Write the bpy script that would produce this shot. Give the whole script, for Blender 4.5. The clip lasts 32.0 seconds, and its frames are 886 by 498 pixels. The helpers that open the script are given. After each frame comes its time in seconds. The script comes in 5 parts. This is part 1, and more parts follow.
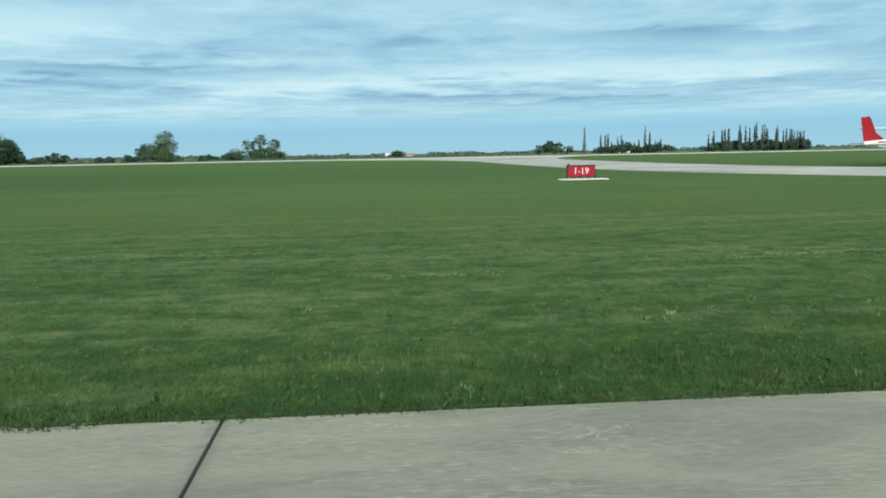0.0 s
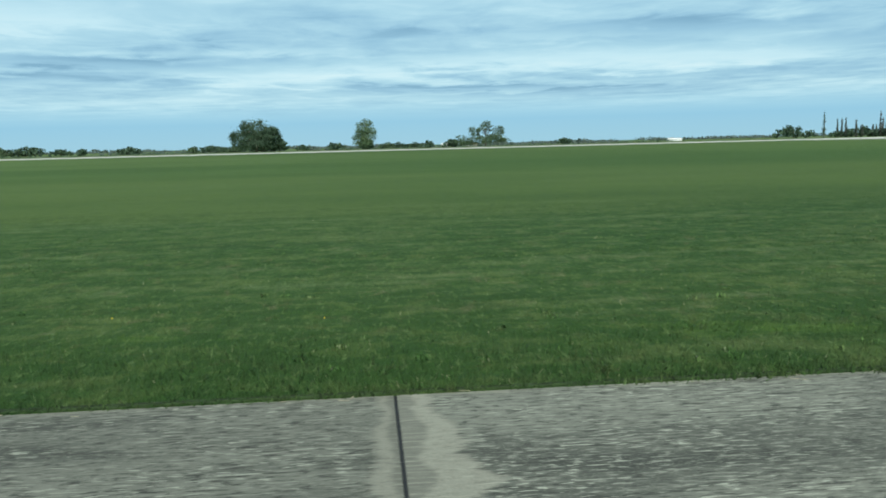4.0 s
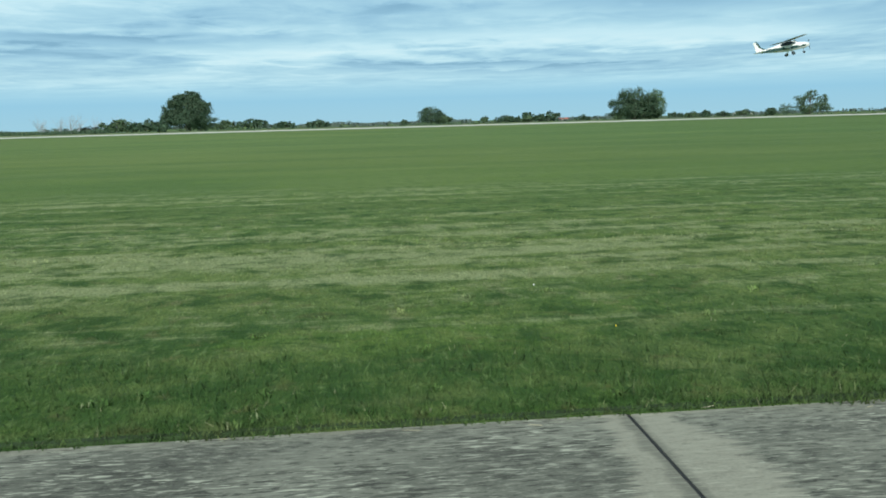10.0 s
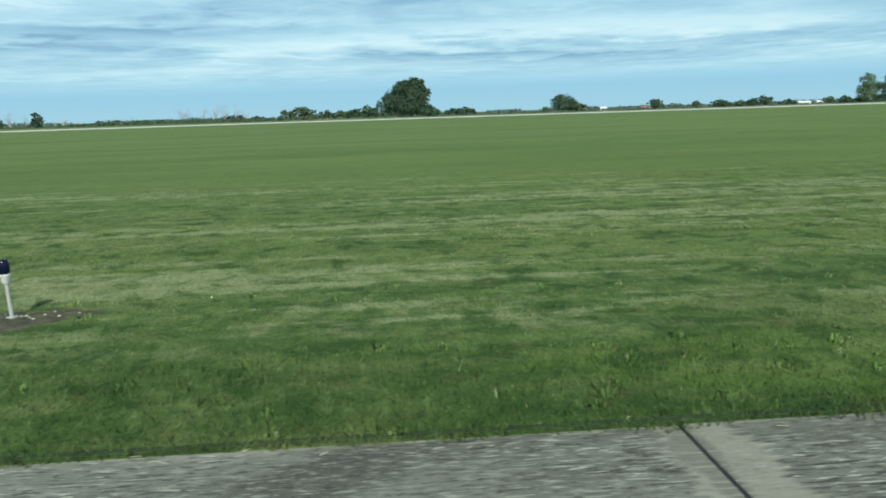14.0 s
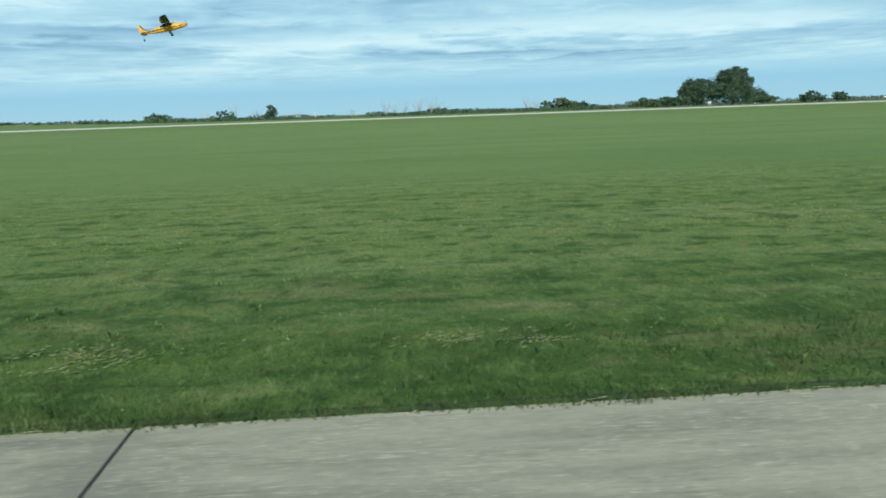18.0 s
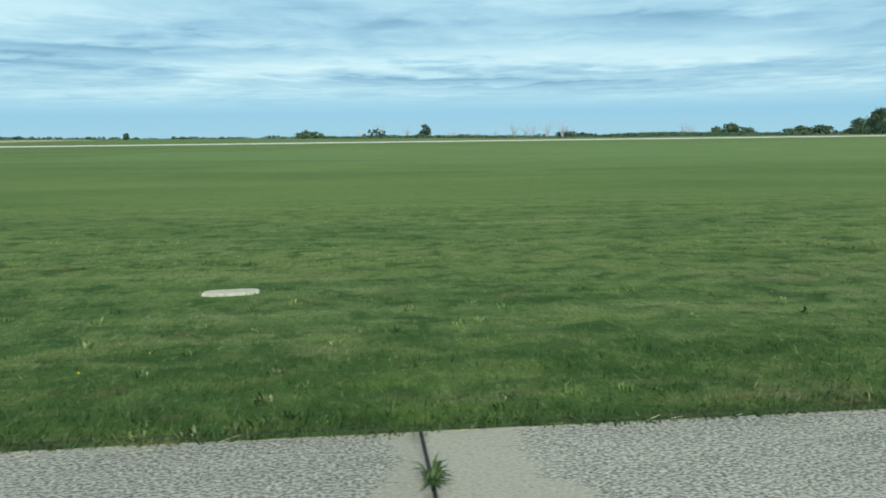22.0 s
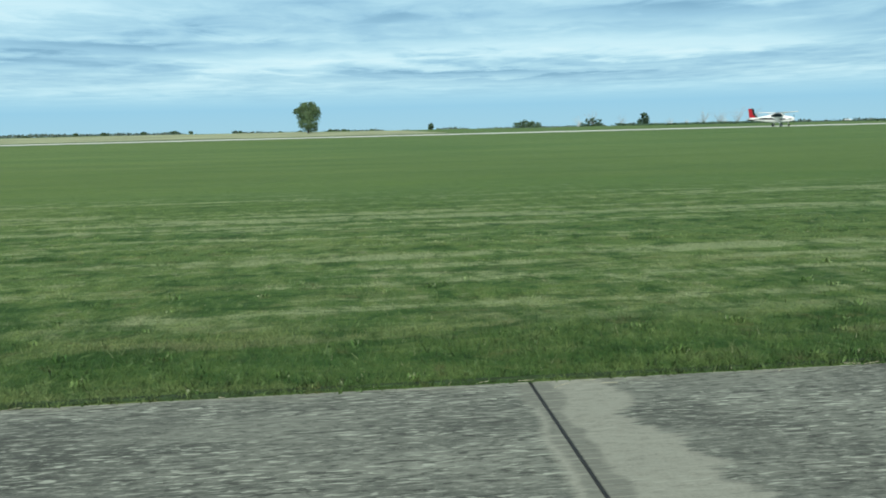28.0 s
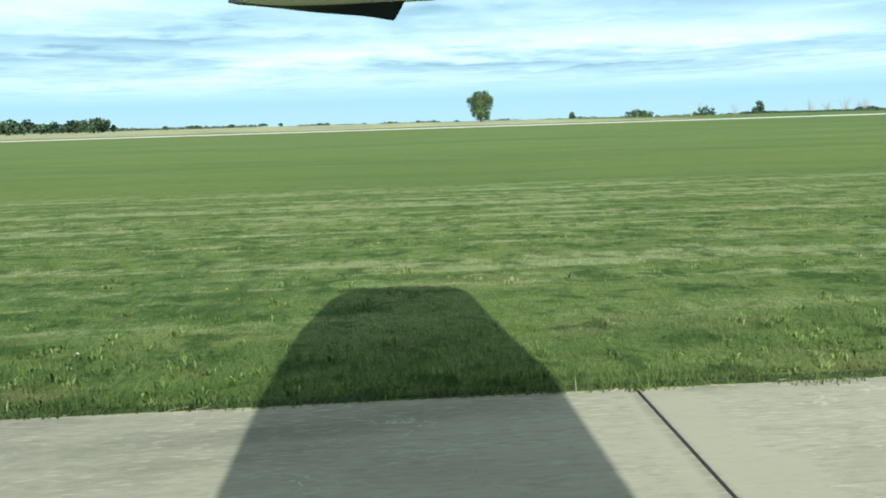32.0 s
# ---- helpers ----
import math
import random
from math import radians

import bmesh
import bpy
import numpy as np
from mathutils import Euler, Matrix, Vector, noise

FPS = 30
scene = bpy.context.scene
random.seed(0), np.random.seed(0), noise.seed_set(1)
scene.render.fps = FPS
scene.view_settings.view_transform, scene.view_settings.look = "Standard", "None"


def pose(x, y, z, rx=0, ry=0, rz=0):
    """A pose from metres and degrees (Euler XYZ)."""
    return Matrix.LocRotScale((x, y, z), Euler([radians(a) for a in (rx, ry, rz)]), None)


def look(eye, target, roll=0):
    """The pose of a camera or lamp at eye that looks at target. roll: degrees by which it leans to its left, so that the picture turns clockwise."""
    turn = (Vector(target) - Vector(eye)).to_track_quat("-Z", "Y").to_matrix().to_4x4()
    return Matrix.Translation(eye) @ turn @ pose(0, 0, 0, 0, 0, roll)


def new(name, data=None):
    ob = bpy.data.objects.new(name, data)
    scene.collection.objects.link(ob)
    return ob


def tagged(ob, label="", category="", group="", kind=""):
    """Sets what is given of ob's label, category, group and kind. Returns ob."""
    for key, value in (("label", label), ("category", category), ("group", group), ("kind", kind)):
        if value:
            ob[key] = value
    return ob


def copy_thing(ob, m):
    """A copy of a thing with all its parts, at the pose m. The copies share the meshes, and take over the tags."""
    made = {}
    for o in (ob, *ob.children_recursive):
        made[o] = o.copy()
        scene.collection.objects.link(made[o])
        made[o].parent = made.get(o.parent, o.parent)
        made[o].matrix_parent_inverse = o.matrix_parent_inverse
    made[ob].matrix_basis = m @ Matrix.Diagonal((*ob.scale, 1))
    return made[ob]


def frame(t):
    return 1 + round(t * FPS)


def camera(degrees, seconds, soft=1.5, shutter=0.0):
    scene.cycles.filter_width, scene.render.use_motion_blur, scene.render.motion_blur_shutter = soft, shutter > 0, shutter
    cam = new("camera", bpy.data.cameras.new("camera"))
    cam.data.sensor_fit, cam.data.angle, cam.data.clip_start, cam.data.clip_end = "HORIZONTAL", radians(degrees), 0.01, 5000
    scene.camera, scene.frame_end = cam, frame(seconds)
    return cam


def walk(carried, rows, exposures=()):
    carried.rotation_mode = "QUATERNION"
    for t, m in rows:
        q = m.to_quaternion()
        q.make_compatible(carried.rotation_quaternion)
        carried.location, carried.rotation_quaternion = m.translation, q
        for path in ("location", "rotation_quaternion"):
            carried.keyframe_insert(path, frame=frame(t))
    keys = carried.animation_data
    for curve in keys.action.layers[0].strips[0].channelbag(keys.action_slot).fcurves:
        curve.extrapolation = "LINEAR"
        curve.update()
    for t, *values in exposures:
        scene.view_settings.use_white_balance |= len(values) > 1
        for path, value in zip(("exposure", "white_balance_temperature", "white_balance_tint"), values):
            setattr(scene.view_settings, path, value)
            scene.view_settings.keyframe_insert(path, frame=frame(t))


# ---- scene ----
STOPS = ((0.0, -0.05), (11.2, -0.05), (12.0, 0.32), (13.0, 0.32), (13.8, 0.0), (28.0, 0.0), (29.0, 0.05), (30.0, 0.15), (31.0, 0.2), (31.5, 0.38), (32.0, 0.45))
EXPOSURES = [(t, s, 6120 + 900 * max(s, 0), 2 + 4 * max(s, 0)) for t, s in STOPS]

cam = camera(55.25, 32.0, soft=1.8, shutter=0.013)
EYE = 1.704     # the camera's height over the concrete
# seconds, along, across, yaw, pitch, roll
PATH = ((0.0, 5.99, -5.42, -4.95, -6.72, 1.06),
        (0.5, -3.43, -5.75, -3.71, -6.99, 1.02),
        (1.0, -13.81, -6.07, -1.66, -7.20, 0.99),
        (1.5, -23.25, -6.20, -5.56, -7.01, 1.14),
        (2.0, -33.28, -6.32, -6.73, -6.79, 1.28),
        (2.5, -44.33, -5.98, -7.96, -6.80, 1.31),
        (3.0, -55.78, -5.64, -8.62, -6.88, 1.48),
        (3.5, -67.90, -5.53, -5.70, -7.31, 1.61),
        (5.5, -120.54, -5.86, -4.77, -7.36, 1.26),
        (6.0, -135.58, -5.74, -6.24, -7.44, 1.46),
        (6.5, -147.43, -5.59, -6.17, -7.47, 1.39),
        (7.0, -157.78, -5.45, -6.02, -7.53, 1.68),
        (7.5, -166.24, -5.41, -4.66, -7.97, 1.52),
        (8.0, -174.34, -5.37, -4.80, -7.79, 1.35),
        (8.5, -183.27, -5.25, -6.74, -8.13, 1.75),
        (9.0, -192.72, -5.13, -7.00, -8.38, 2.15),
        (9.5, -202.54, -4.83, -7.37, -8.66, 1.62),
        (10.0, -211.46, -4.54, -5.59, -8.85, 1.52),
        (10.5, -219.79, -4.39, -5.96, -9.10, 1.39),
        (11.0, -227.56, -4.25, -5.71, -9.07, 1.36),
        (11.5, -235.40, -4.18, -5.81, -9.24, 1.62),
        (12.0, -243.87, -4.10, -6.09, -9.49, 1.79),
        (12.5, -255.13, -3.97, -5.44, -9.50, 1.60),
        (13.0, -269.05, -3.84, -4.49, -9.93, 1.43),
        (13.5, -285.20, -4.03, -4.52, -9.69, 1.79),
        (14.0, -301.55, -4.22, -4.58, -9.42, 1.80),
        (14.5, -318.40, -4.35, -4.67, -9.57, 1.79),
        (15.0, -335.43, -4.47, -3.47, -9.43, 1.72),
        (15.5, -352.85, -4.66, -4.19, -9.37, 1.81),
        (17.5, -425.27, -4.80, -6.34, -9.21, 1.69),
        (18.0, -443.53, -4.64, -3.96, -9.48, 1.94),
        (18.5, -461.17, -4.75, -5.20, -8.59, 1.92),
        (19.0, -478.31, -4.85, -5.68, -8.68, 2.03),
        (19.5, -494.81, -5.00, -4.62, -9.02, 2.15),
        (20.0, -510.29, -5.15, -3.26, -8.71, 1.83),
        (20.5, -525.16, -5.26, -4.80, -8.39, 1.48),
        (21.0, -538.86, -5.38, -7.17, -6.83, 0.96),
        (21.5, -552.65, -5.04, -6.25, -7.57, 0.69),
        (22.0, -565.35, -4.70, -6.08, -7.83, 0.67),
        (22.5, -578.27, -4.65, -4.40, -7.77, 0.63),
        (23.0, -591.40, -4.59, -5.52, -8.04, 0.62),
        (23.5, -603.30, -4.51, -4.30, -8.51, 1.05),
        (24.0, -616.31, -4.44, -3.86, -8.70, 0.88),
        (24.5, -628.81, -4.66, -3.44, -8.99, 1.42),
        (25.0, -642.02, -4.88, -4.23, -9.16, 1.41),
        (25.5, -654.18, -4.75, -6.06, -9.05, 1.65),
        (26.0, -666.94, -4.61, -5.51, -9.28, 1.35),
        (26.5, -679.04, -4.78, -3.32, -8.67, 1.40),
        (28.5, -720.79, -5.47, -6.13, -8.28, 1.36),
        (29.0, -729.80, -5.29, -6.10, -8.59, 1.31),
        (29.5, -737.19, -5.13, -5.55, -9.04, 1.09),
        (30.0, -744.76, -4.97, -5.38, -8.38, 1.21),
        (30.5, -751.65, -4.95, -4.99, -9.15, 1.37),
        (31.0, -757.08, -4.93, -4.19, -9.08, 1.32),
        (31.5, -762.00, -4.99, -3.68, -9.02, 1.32),
        (32.0, -766.47, -5.05, -3.54, -8.73, 1.76))
walk(cam, [(t, pose(x, y, EYE, 90 + p, r, w)) for t, x, y, w, p, r in PATH], EXPOSURES)


# ---------------------------------------------------------------- world, sun
SUN_EL, SUN_AZ = radians(35.0), radians(4.6)   # the sun stands behind the camera, a little to the left


def sky_world():
    w = bpy.data.worlds.new("sky")
    scene.world = w
    w.use_nodes = True
    nt = w.node_tree
    nt.nodes.clear()
    N, L = nt.nodes.new, nt.links.new
    out, bg = N("ShaderNodeOutputWorld"), N("ShaderNodeBackground")
    sky = N("ShaderNodeTexSky")
    sky.sky_type, sky.sun_disc = "NISHITA", False
    sky.sun_elevation, sky.sun_rotation = SUN_EL, math.pi - SUN_AZ
    co = N("ShaderNodeTexCoord")
    sep = N("ShaderNodeSeparateXYZ")
    L(co.outputs["Generated"], sep.inputs[0])

    def m(op, a, b=None, c=None):
        n = N("ShaderNodeMath")
        n.operation = op
        for i, v in enumerate((a, b, c)):
            if v is None:
                continue
            if isinstance(v, (int, float)):
                n.inputs[i].default_value = v
            else:
                L(v, n.inputs[i])
        return n.outputs[0]

    zc = m("MAXIMUM", sep.outputs[2], 0.0)

    # the deck of cloud is a level sheet: streaks crowd together towards the horizon
    lift = m("ADD", zc, 0.024)
    deck = N("ShaderNodeCombineXYZ")
    L(m("DIVIDE", sep.outputs[0], lift), deck.inputs[0]), L(m("DIVIDE", sep.outputs[1], lift), deck.inputs[1])

    def lumps(across, away, detail, rough, seed, dist):
        mp = N("ShaderNodeMapping")
        mp.inputs["Scale"].default_value = (across, away, 1.0)
        mp.inputs["Location"].default_value = (seed, seed * 0.7, seed * 0.3)
        mp.inputs["Rotation"].default_value = (0, 0, radians(-6))
        L(deck.outputs[0], mp.inputs[0])
        n = N("ShaderNodeTexNoise")
        n.inputs["Scale"].default_value, n.inputs["Detail"].default_value = 1.0, detail
        n.inputs["Roughness"].default_value, n.inputs["Distortion"].default_value = rough, dist
        L(mp.outputs[0], n.inputs["Vector"])
        return n.outputs["Fac"]

    big = lumps(0.42, 0.40, 5.0, 0.52, 2.3, 0.4)
    fine = lumps(1.7, 1.35, 5.0, 0.58, 7.1, 0.5)
    veil = lumps(0.10, 1.5, 3.0, 0.5, 4.7, 0.2)
    warp = m("MULTIPLY", m("SUBTRACT", big, 0.5), 0.055)
    warp = m("ADD", warp, m("MULTIPLY", m("SUBTRACT", fine, 0.5), 0.030))
    zw = m("ADD", zc, m("MULTIPLY", warp, m("MULTIPLY", zc, 10.0)))
    az = m("MULTIPLY", m("ARCTAN2", sep.outputs[0], sep.outputs[1]), 180 / math.pi)
    azw = m("ADD", az, m("MULTIPLY", m("SUBTRACT", fine, 0.5), 9.0))
    mixv = m("ADD", m("MULTIPLY", m("SUBTRACT", big, 0.5), 0.85), m("MULTIPLY", m("SUBTRACT", fine, 0.5), 0.72))
    mixv = m("ADD", m("ADD", mixv, m("MULTIPLY", m("SUBTRACT", veil, 0.5), 0.14)), 0.50)
    # the brighter and darker banks that hang over the far side of the field: bearing, height, half width, half height, tone
    for a0, z0, wa, wz, tone in ((5, 0.081, 11, 0.009, 0.30), (15, 0.090, 8, 0.009, 0.20), (26, 0.081, 5, 0.009, 0.18), (-7, 0.073, 6, 0.008, 0.16),
                                 (-13, 0.046, 13, 0.010, 0.12), (-20, 0.138, 9, 0.014, 0.22), (13, 0.112, 7, 0.007, 0.12), (6, 0.0605, 8, 0.0034, -0.34),
                                 (12, 0.052, 7, 0.003, -0.22), (-15, 0.094, 7, 0.0075, -0.32), (-23, 0.076, 5, 0.005, -0.25), (-7, 0.102, 5, 0.006, -0.18),
                                 (19, 0.069, 6, 0.004, -0.2), (21, 0.118, 8, 0.009, -0.2), (1, 0.116, 7, 0.008, -0.12)):
        da, dz = m("DIVIDE", m("SUBTRACT", azw, a0), wa), m("DIVIDE", m("SUBTRACT", zw, z0), wz)
        bell = m("EXPONENT", m("MULTIPLY", m("ADD", m("MULTIPLY", da, da), m("MULTIPLY", dz, dz)), -1.0))
        mixv = m("ADD", mixv, m("MULTIPLY", bell, tone))
    ramp = N("ShaderNodeValToRGB")
    e = ramp.color_ramp.elements
    e[0].position, e[0].color = 0.18, (0.25, 0.44, 0.60, 1)
    e[1].position, e[1].color = 0.94, (0.76, 0.92, 0.96, 1)
    for pos, col in ((0.36, (0.36, 0.58, 0.74, 1)), (0.54, (0.48, 0.71, 0.83, 1)), (0.72, (0.63, 0.84, 0.92, 1))):
        k = e.new(pos)
        k.color = col
    L(mixv, ramp.inputs[0])
    low = N("ShaderNodeValToRGB")   # the calm band over the horizon
    e = low.color_ramp.elements
    e[0].position, e[0].color = 0.0, (0.40, 0.65, 0.79, 1)
    e[1].position, e[1].color = 1.0, (0.55, 0.78, 0.88, 1)
    for pos, col in ((0.35, (0.345, 0.615, 0.80, 1)), (0.65, (0.45, 0.715, 0.86, 1))):
        k = e.new(pos)
        k.color = col
    L(m("DIVIDE", zc, 0.065), low.inputs[0])
    fac = N("ShaderNodeMapRange")
    fac.interpolation_type = "SMOOTHSTEP"
    fac.inputs[1].default_value, fac.inputs[2].default_value = 0.024, 0.058
    L(zc, fac.inputs[0])
    mx = N("ShaderNodeMix")
    mx.data_type = "RGBA"
    L(fac.outputs[0], mx.inputs[0]), L(low.outputs[0], mx.inputs[6]), L(ramp.outputs[0], mx.inputs[7])
    # the cloud deck grows whiter and brighter towards the zenith
    up = N("ShaderNodeMapRange")
    up.interpolation_type = "SMOOTHSTEP"
    up.inputs[1].default_value, up.inputs[2].default_value = 0.17, 0.6
    L(zc, up.inputs[0])
    mz = N("ShaderNodeMix")
    mz.data_type = "RGBA"
    mz.inputs[7].default_value = (0.37, 0.41, 0.43, 1)
    L(up.outputs[0], mz.inputs[0]), L(mx.outputs[2], mz.inputs[6])
    sk = N("ShaderNodeMix")
    sk.data_type, sk.blend_type = "RGBA", "MULTIPLY"
    sk.inputs[0].default_value = 1.0
    sk.inputs[7].default_value = (0.10, 0.10, 0.10, 1)
    L(sky.outputs[0], sk.inputs[6])
    fin = N("ShaderNodeMix")
    fin.data_type = "RGBA"
    fin.inputs[0].default_value = 0.93
    L(sk.outputs[2], fin.inputs[6]), L(mz.outputs[2], fin.inputs[7])
    L(fin.outputs[2], bg.inputs[0])
    bg.inputs[1].default_value = 1.0
    L(bg.outputs[0], out.inputs[0])


sky_world()
sun = new("sun", bpy.data.lights.new("sun", "SUN"))
sun.data.energy, sun.data.angle, sun.data.color = 4.1, radians(0.7), (1.0, 0.95, 0.87)
sun.matrix_world = look((-math.sin(SUN_AZ) * 50 - 380, -50.0 * math.cos(SUN_AZ), 50 * math.tan(SUN_EL)), (-380, 0, 0))


# ---------------------------------------------------------------- materials
def material(name):
    mt = bpy.data.materials.new(name)
    mt.use_nodes = True
    nt = mt.node_tree
    b = nt.nodes["Principled BSDF"]
    b.inputs["Specular IOR Level"].default_value = 0.3
    return mt, nt, b


class Net:
    """Shortcuts for building nodes."""
    def __init__(self, nt):
        self.nt = nt

    def n(self, kind):
        return self.nt.nodes.new(kind)

    def l(self, a, b):
        self.nt.links.new(a, b)

    def noise(self, vec, scale, detail=4, rough=0.55, dist=0.0, out="Fac"):
        n = self.n("ShaderNodeTexNoise")
        n.inputs["Scale"].default_value, n.inputs["Detail"].default_value = scale, detail
        n.inputs["Roughness"].default_value, n.inputs["Distortion"].default_value = rough, dist
        if vec is not None:
            self.l(vec, n.inputs["Vector"])
        return n.outputs[out]

    def mapped(self, vec, scale=(1, 1, 1), loc=(0, 0, 0)):
        n = self.n("ShaderNodeMapping")
        n.inputs["Scale"].default_value, n.inputs["Location"].default_value = scale, loc
        self.l(vec, n.inputs[0])
        return n.outputs[0]

    def rng(self, v, a, b, c=0.0, d=1.0, smooth=True):
        n = self.n("ShaderNodeMapRange")
        n.interpolation_type = "SMOOTHSTEP" if smooth else "LINEAR"
        for i, x in enumerate((a, b, c, d)):
            n.inputs[i + 1].default_value = x
        self.l(v, n.inputs[0])
        return n.outputs[0]

    def m(self, op, a, b=None):
        n = self.n("ShaderNodeMath")
        n.operation = op
        for i, v in enumerate((a, b)):
            if v is None:
                continue
            if isinstance(v, (int, float)):
                n.inputs[i].default_value = v
            else:
                self.l(v, n.inputs[i])
        return n.outputs[0]

    def mix(self, f, a, b, blend="MIX"):
        n = self.n("ShaderNodeMix")
        n.data_type, n.blend_type = "RGBA", blend
        for i, v in ((0, f), (6, a), (7, b)):
            if isinstance(v, (int, float)):
                n.inputs[i].default_value = v
            elif isinstance(v, tuple):
                n.inputs[i].default_value = (*v, 1)
            else:
                self.l(v, n.inputs[i])
        return n.outputs[2]

    def bump(self, h, strength, dist, b):
        n = self.n("ShaderNodeBump")
        n.inputs["Strength"].default_value, n.inputs["Distance"].default_value = strength, dist
        self.l(h, n.inputs["Height"])
        self.l(n.outputs[0], b.inputs["Normal"])


def plain(name, col, rough=0.6, metal=0.0, spread=0.12, scale=8.0, bump=0.0):
    mt, nt, b = material(name)
    k = Net(nt)
    co = k.n("ShaderNodeTexCoord").outputs["Object"]
    f = k.noise(co, scale, 5, 0.6)
    g = k.noise(co, scale * 7, 3, 0.6)
    f2 = k.m("ADD", k.m("MULTIPLY", f, 0.7), k.m("MULTIPLY", g, 0.3))
    lo, hi = tuple(c * (1 - spread) for c in col), tuple(min(c * (1 + spread), 1) for c in col)
    k.l(k.mix(k.rng(f2, 0.3, 0.7), lo, hi), b.inputs["Base Color"])
    b.inputs["Roughness"].default_value, b.inputs["Metallic"].default_value = rough, metal
    if bump:
        k.bump(g, bump, 0.01, b)
    return mt


def grass_colour(k, pos):
    """Turf colour over the whole field, shared by the soil sheet and the blades that stand on it."""
    sep = k.n("ShaderNodeSeparateXYZ")
    k.l(pos, sep.inputs[0])
    x, y = sep.outputs[0], sep.outputs[1]
    long_row = k.noise(k.mapped(pos, (0.040, 1.0, 0)), 1.0, 4, 0.58, 0.6)
    short_row = k.noise(k.mapped(pos, (0.42, 2.1, 0), (31, 7, 0)), 1.0, 5, 0.62, 0.6)
    clump = k.noise(k.mapped(pos, (3.0, 1.9, 0), (3, 1, 0)), 1.0, 5, 0.68, 0.5)
    tuft = k.noise(k.mapped(pos, (15.0, 4.6, 0)), 1.0, 5, 0.70, 0.4)
    blot = k.noise(k.mapped(pos, (0.07, 0.14, 0), (3, 9, 0)), 1.0, 4, 0.55)
    patch = k.noise(k.mapped(pos, (0.45, 0.6, 0), (8, 2, 0)), 1.0, 4, 0.6, 0.6)
    broad = k.noise(k.mapped(pos, (0.008, 0.06, 0), (17, 2, 0)), 1.0, 4, 0.6)
    base = k.mix(k.rng(blot, 0.35, 0.65), (0.106, 0.178, 0.055), (0.156, 0.224, 0.071))
    base = k.mix(k.m("MULTIPLY", k.rng(patch, 0.52, 0.66), 0.45), base, (0.155, 0.235, 0.056))
    base = k.mix(k.m("MULTIPLY", k.rng(broad, 0.42, 0.60), 0.6), base, (0.180, 0.232, 0.074))
    # olive towards the runway, and paler, with haze put into the colour
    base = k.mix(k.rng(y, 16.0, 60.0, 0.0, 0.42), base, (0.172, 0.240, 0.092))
    swathe = k.noise(k.mapped(pos, (0.020, 0.22, 0), (71, 5, 0)), 1.0, 5, 0.65, 0.4)
    worn = k.noise(k.mapped(pos, (0.11, 0.30, 0), (9, 81, 0)), 1.0, 5, 0.66, 0.5)
    away = k.rng(y, 10.0, 30.0)
    base = k.mix(k.m("MULTIPLY", k.rng(swathe, 0.36, 0.50, 1.0, 0.0), k.m("MULTIPLY", away, 0.42)), base, (0.088, 0.158, 0.060))
    base = k.mix(k.m("MULTIPLY", k.rng(worn, 0.50, 0.64), k.m("MULTIPLY", away, 0.38)), base, (0.205, 0.265, 0.100))
    # the kinds of turf run into one another in wandering borders
    wander = k.noise(k.mapped(pos, (0.011, 0.019, 0), (27, 4, 0)), 1.0, 4, 0.6, 0.8)
    x = k.m("ADD", x, k.m("MULTIPLY", k.m("SUBTRACT", wander, 0.5), k.rng(k.m("ABSOLUTE", y), 5.0, 60.0, 6.0, 260.0)))
    # lusher, darker turf round the connector and, with shade painted in, along the concrete
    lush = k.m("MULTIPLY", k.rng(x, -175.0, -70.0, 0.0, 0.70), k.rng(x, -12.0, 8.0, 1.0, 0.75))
    dark_stretch = k.m("MULTIPLY", k.rng(x, -100.0, -68.0), k.rng(x, -46.0, -34.0, 1.0, 0.0))   # the turf is at its darkest here
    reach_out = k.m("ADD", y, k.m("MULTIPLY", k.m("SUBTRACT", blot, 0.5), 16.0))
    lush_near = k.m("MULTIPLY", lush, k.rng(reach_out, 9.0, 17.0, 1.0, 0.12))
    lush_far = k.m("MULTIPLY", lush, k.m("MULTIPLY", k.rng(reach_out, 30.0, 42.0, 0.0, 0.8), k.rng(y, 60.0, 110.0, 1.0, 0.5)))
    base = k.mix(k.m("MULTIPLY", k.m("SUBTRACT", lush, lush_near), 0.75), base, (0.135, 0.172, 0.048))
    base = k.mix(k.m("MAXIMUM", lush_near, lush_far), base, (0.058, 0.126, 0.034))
    base = k.mix(k.m("MULTIPLY", dark_stretch, k.rng(reach_out, 14.0, 26.0, 0.5, 0.15)), base, (0.030, 0.078, 0.022))
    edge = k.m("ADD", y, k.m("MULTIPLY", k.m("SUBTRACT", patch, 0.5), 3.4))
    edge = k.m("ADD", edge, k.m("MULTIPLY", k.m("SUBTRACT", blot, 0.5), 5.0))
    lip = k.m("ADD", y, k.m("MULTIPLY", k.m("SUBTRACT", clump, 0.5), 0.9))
    edge_dark = k.m("MAXIMUM", k.rng(edge, 0.2, 5.4, 0.72, 0.0), k.rng(lip, 0.08, 0.62, 0.72, 0.0))
    # edge strip carries the aircraft's shade as colour, eased over two sunlit stretches
    shady = k.m("MULTIPLY", edge_dark, k.m("MULTIPLY", k.rng(x, -750.0, -738.0, 0.35, 1.0), k.m("MAXIMUM", k.rng(x, -236.0, -222.0, 0.4, 1.0), k.rng(x, -292.0, -278.0, 1.0, 0.4))))
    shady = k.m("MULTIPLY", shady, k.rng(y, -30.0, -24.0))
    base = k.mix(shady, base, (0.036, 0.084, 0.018))
